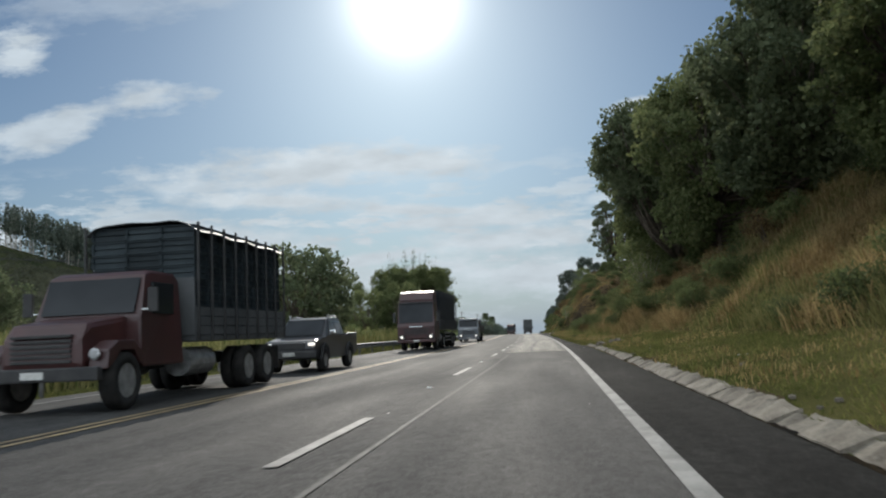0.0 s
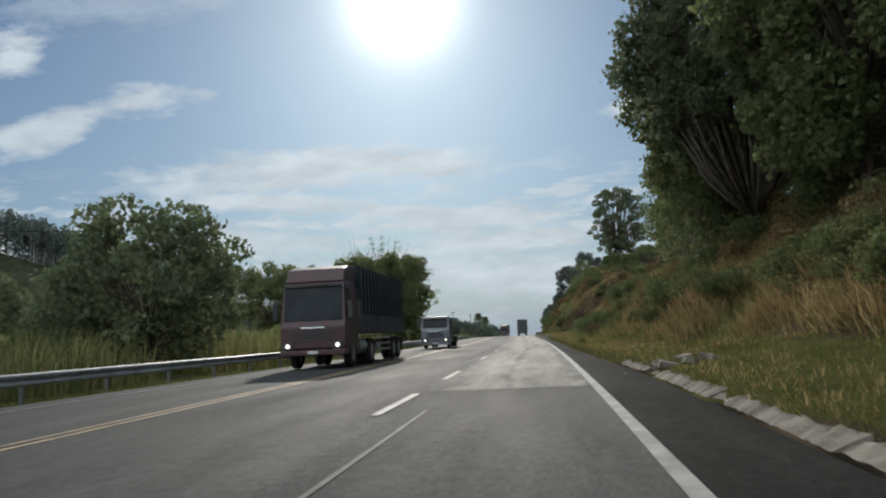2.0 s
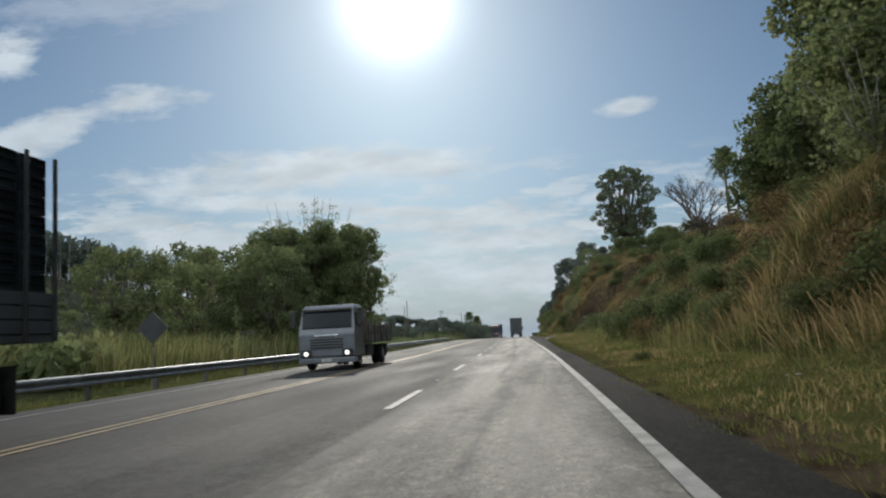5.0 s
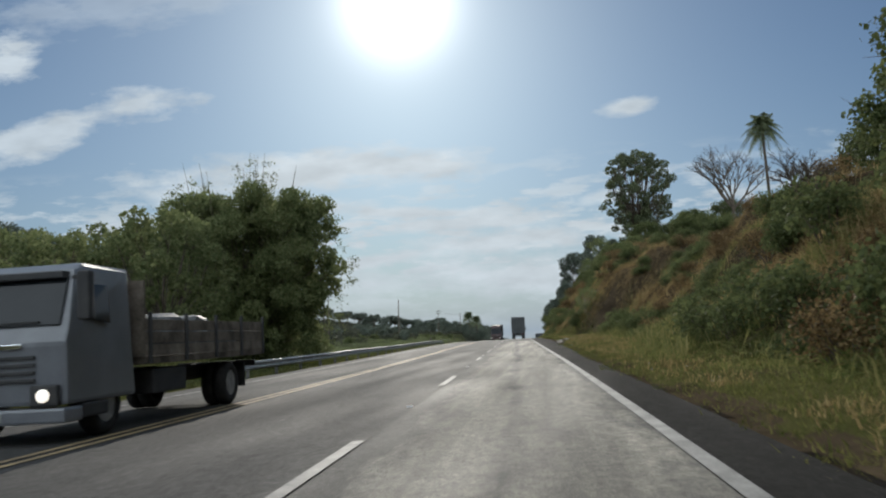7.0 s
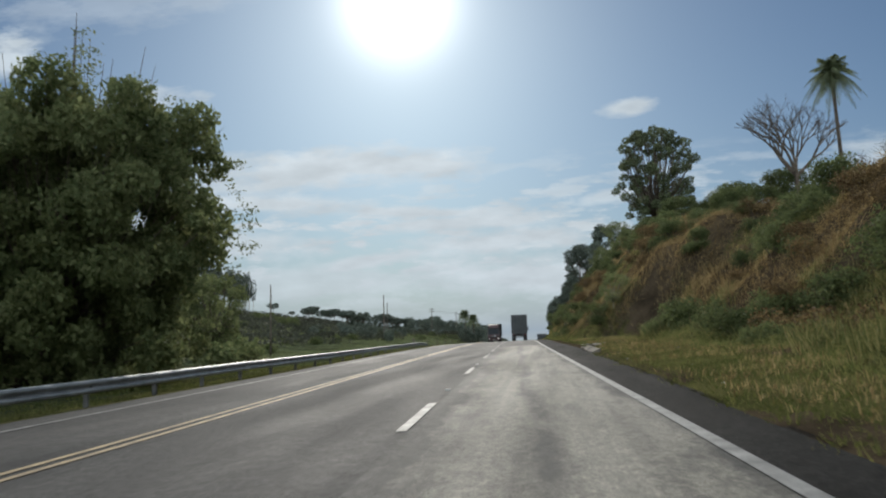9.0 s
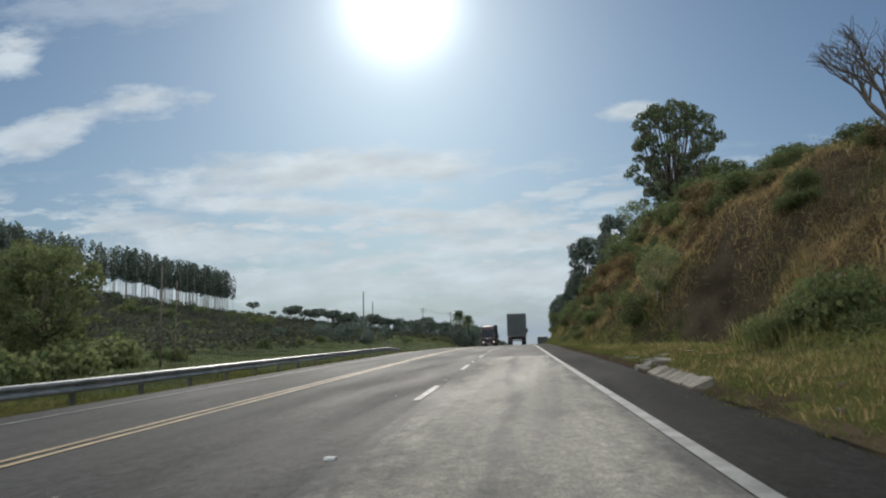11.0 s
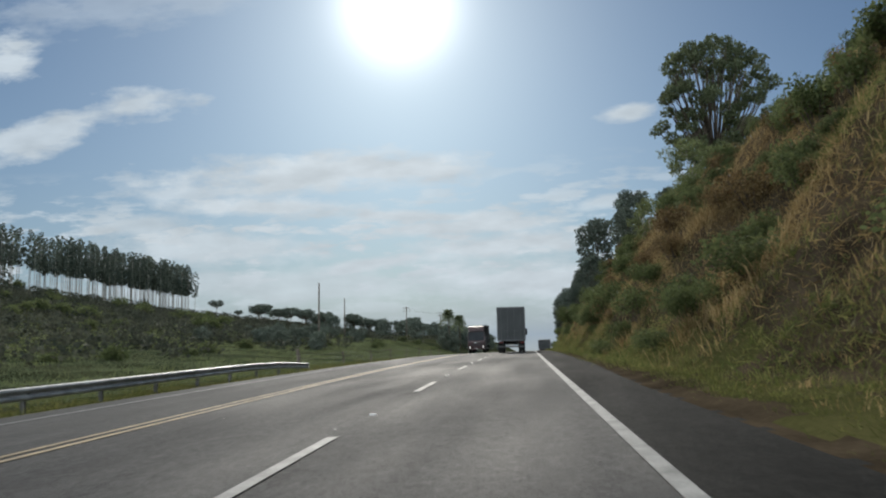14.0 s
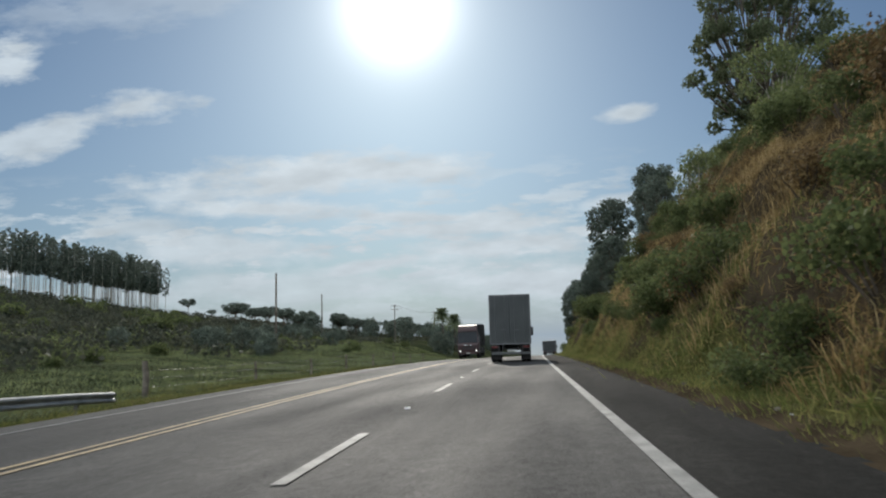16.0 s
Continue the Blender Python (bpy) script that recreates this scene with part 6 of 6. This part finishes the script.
bonnet_truck()
oncoming = red_truck()
grey_truck()
pickup()
lead = box_truck("box_truck", "grey box truck with closed rear doors on the road", 2.40, 3.98, 6.8, M["box_panel"], "vehicles ahead")
on_road(lead, -5.75, 211.5, 1.0, -0.3, -0.015)
second = box_truck("box_truck", "distant grey box truck beyond the brow", 2.55, 3.2, 6.8, M["box_panel"], "vehicles ahead")
on_road(second, 1.02 - 3.67, 325, -3.0)
distant_car(0.85, 331)
third = copy_thing(oncoming, pose(-12.5, 256, float(road_z(-12.5, 256)) + 0.012, 0, -1.72, 1.0))
tagged(third, "dark oncoming truck with lit headlights near the brow")


# ---------------------------------------------------------------- roadside furniture and small things
def utility_pole(x, y, height, arms, label, r=0.13):
    p = new("utility_pole")
    tagged(p, label, "pole", group="utility poles")
    v, f = tube([(0, 0, -0.8), (0, 0, height * 0.5), (0, 0, height)], [r * 1.15, r, r * 0.8], 10)
    mesh_from("shaft", v, f, M["weathered_wood"], p, True)
    for k in range(arms):
        z = height - 0.4 - 0.8 * k
        arm = box("crossarm", -0.95, 0.95, -0.14, -0.04, z - 0.06, z + 0.06, M["weathered_wood"], p, 0.01)
        for xx in (-0.85, -0.3, 0.3, 0.85):
            v, f = tube([(xx, -0.09, z + 0.05), (xx, -0.09, z + 0.12), (xx, -0.09, z + 0.20)], [0.02, 0.05, 0.03], 8)
            mesh_from("insulator", v, f, M["litter"], arm)
    x = x + float(sway(y))
    p.matrix_basis = pose(x, y, float(ground_z(x, y)))
    return p


utility_pole(-33.2, 259, 9.6, 0, "tall bare wooden pole on the field")
utility_pole(-44.5, 318, 9.0, 0, "tall bare wooden pole on the field")
utility_pole(-23.5, 158.8, 6.6, 0, "slim wooden pole behind the guardrail", 0.06)
utility_pole(-26, 166, 6.0, 0, "slim wooden pole behind the guardrail", 0.05)
utility_pole(-36, 352, 9.0, 2, "wooden power pole with crossarms")
utility_pole(-33, 400, 9.0, 2, "wooden power pole with crossarms")
utility_pole(-24.5, 62, 8.0, 1, "wooden power pole among the cane grass")
utility_pole(-66, 46, 9.0, 1, "wooden power pole among the cane grass")


def cable(a, b, sag):
    pts = [Vector(a).lerp(Vector(b), k / 16) - Vector((0, 0, sag * 4 * (k / 16) * (1 - k / 16))) for k in range(17)]
    v, f = tube(pts, [0.012] * 17, 4)
    ob = mesh_from("power_cable", v, f, M["chassis"])
    return tagged(ob, "thin dark power cable between two poles", "cable", group="power cables")


for off in (-0.85, 0.3, 0.85):
    za, zb = float(ground_z(-24.5, 62)), float(ground_z(-66, 46))
    cable((-24.5 + off, 61.9, za + 7.8), (-66 + off, 45.9, zb + 8.8), 0.9)
    xa, xb = -36 + float(sway(352)), -33 + float(sway(400))
    za, zb = float(ground_z(xa, 352)), float(ground_z(xb, 400))
    cable((xa + off, 351.9, za + 8.8), (xb + off, 399.9, zb + 8.8), 0.8)


def fence():
    f = new("fence")
    tagged(f, "weathered wooden post fence with slack wire along the field", "fence", kind="structure")
    rng = random.Random(15)
    spots = [(-16.0, 195), (-15.7, 206.5), (-15.5, 216), (-15.2, 224), (-15.1, 233), (-15.0, 242), (-14.9, 251), (-14.8, 260)]
    spots = [(x + float(sway(y)), y) for x, y in spots]
    for k, (x, y) in enumerate(spots):
        r, h = (0.13, 1.45) if k == 0 else (0.075, 1.15)
        v, fc = tube([(x, y, float(ground_z(x, y)) - 0.4), (x + rng.uniform(-0.03, 0.03), y, float(ground_z(x, y)) + h * 0.6), (x + rng.uniform(-0.05, 0.05), y, float(ground_z(x, y)) + h)], [r, r * 0.95, r * 0.85], 8)
        mesh_from("fence_post", v, fc, M["weathered_wood"], f)
    for h in (0.4, 0.75, 1.05):
        for (x, y), (x2, y2) in zip(spots, spots[1:]):
            a, b = Vector((x, y, float(ground_z(x, y)) + h)), Vector((x2, y2, float(ground_z(x2, y2)) + h))
            v, fc = tube([a, (a + b) / 2 - Vector((0, 0, 0.05)), b], [0.006] * 3, 4)
            mesh_from("wire", v, fc, M["post_steel"], f)


def warning_sign(x, y):
    s = new("road_sign")
    tagged(s, "diamond road sign seen from its dark back", "sign")
    x = x + float(sway(y))
    g = float(ground_z(x, y))
    v, f = tube([(0, 0, -0.5), (0, 0, 2.75)], [0.045, 0.045], 8)
    mesh_from("sign_post", v, f, M["weathered_wood"], s)
    bm = bmesh.new()
    add_box(bm, -0.42, 0.42, -0.012, 0.012, -0.42, 0.42, 0.0)
    bmesh.ops.rotate(bm, cent=(0, 0, 0), matrix=Matrix.Rotation(radians(45), 3, "Y"), verts=bm.verts)
    bmesh.ops.translate(bm, vec=(0, -0.06, 2.2), verts=bm.verts)
    plate = part("sign_plate", bm, M["sign_back"], s)
    box("bracket", -0.3, 0.3, -0.045, -0.02, 2.17, 2.23, M["post_steel"], plate, 0.0)
    s.matrix_basis = pose(x, y, g, 0, 0, 4)


fence()
warning_sign(-14.3, 78.5)
build_drains()


def litter():
    rng = random.Random(9)
    base = [rough_stone("roadside_litter", (0.11, 0.07, 0.018), 700, M["litter"]), rough_stone("stone", (0.14, 0.11, 0.09), 701, M["concrete"])]
    tagged(base[0], "crumpled pale scrap of litter on the ground", "litter", group="litter")
    tagged(base[1], "small loose pale stone on the verge", "stone", group="loose stones")
    for k in range(80):
        y = rng.uniform(6, 200)
        kx = float(kerb_x(y))
        if k % 5 == 0:
            x = float(bend(y)) + rng.uniform(-5.5, 2.2)
            z, b, s = float(road_z(x, y)) + 0.012, base[0], rng.uniform(0.15, 0.34)
        else:
            x = kx + rng.uniform(0.3, 2.6)
            z, b, s = float(ground_z(x, y)) + 0.03, base[k % 2], rng.uniform(0.35, 0.9)
        m = pose(x, y, z, 0, 0, rng.uniform(0, 360)) @ Matrix.Scale(s, 4)
        if k < 2:
            base[k].matrix_basis = m
        else:
            c = b.copy()
            scene.collection.objects.link(c)
            c.matrix_basis = m


def fallen_stalks():
    """Pale broken reed stalks that lie on the mown verge."""
    rng = random.Random(44)
    for k in range(10):
        y = rng.uniform(136, 143) if k < 7 else rng.uniform(48, 60)
        x = float(kerb_x(y)) + rng.uniform(0.5, 2.6)
        a, ln = rng.uniform(0, 3.14), rng.uniform(0.3, 0.9) * (1.0 if k < 7 else 0.5)
        pts = []
        for i in range(5):
            px, py = x + math.cos(a) * ln * (i / 4 - 0.5) + rng.uniform(-0.03, 0.03), y + math.sin(a) * ln * (i / 4 - 0.5)
            pts.append(Vector((px, py, float(ground_z(px, py)) + 0.035)))
        v, f = tube(pts, [0.009, 0.010, 0.009, 0.007, 0.004], 5)
        tagged(mesh_from("reed_stalk", v, f, M["litter"]), "pale dry broken reed stalk lying on the verge", "reed stalk", group="fallen stalks")


litter()
fallen_stalks()
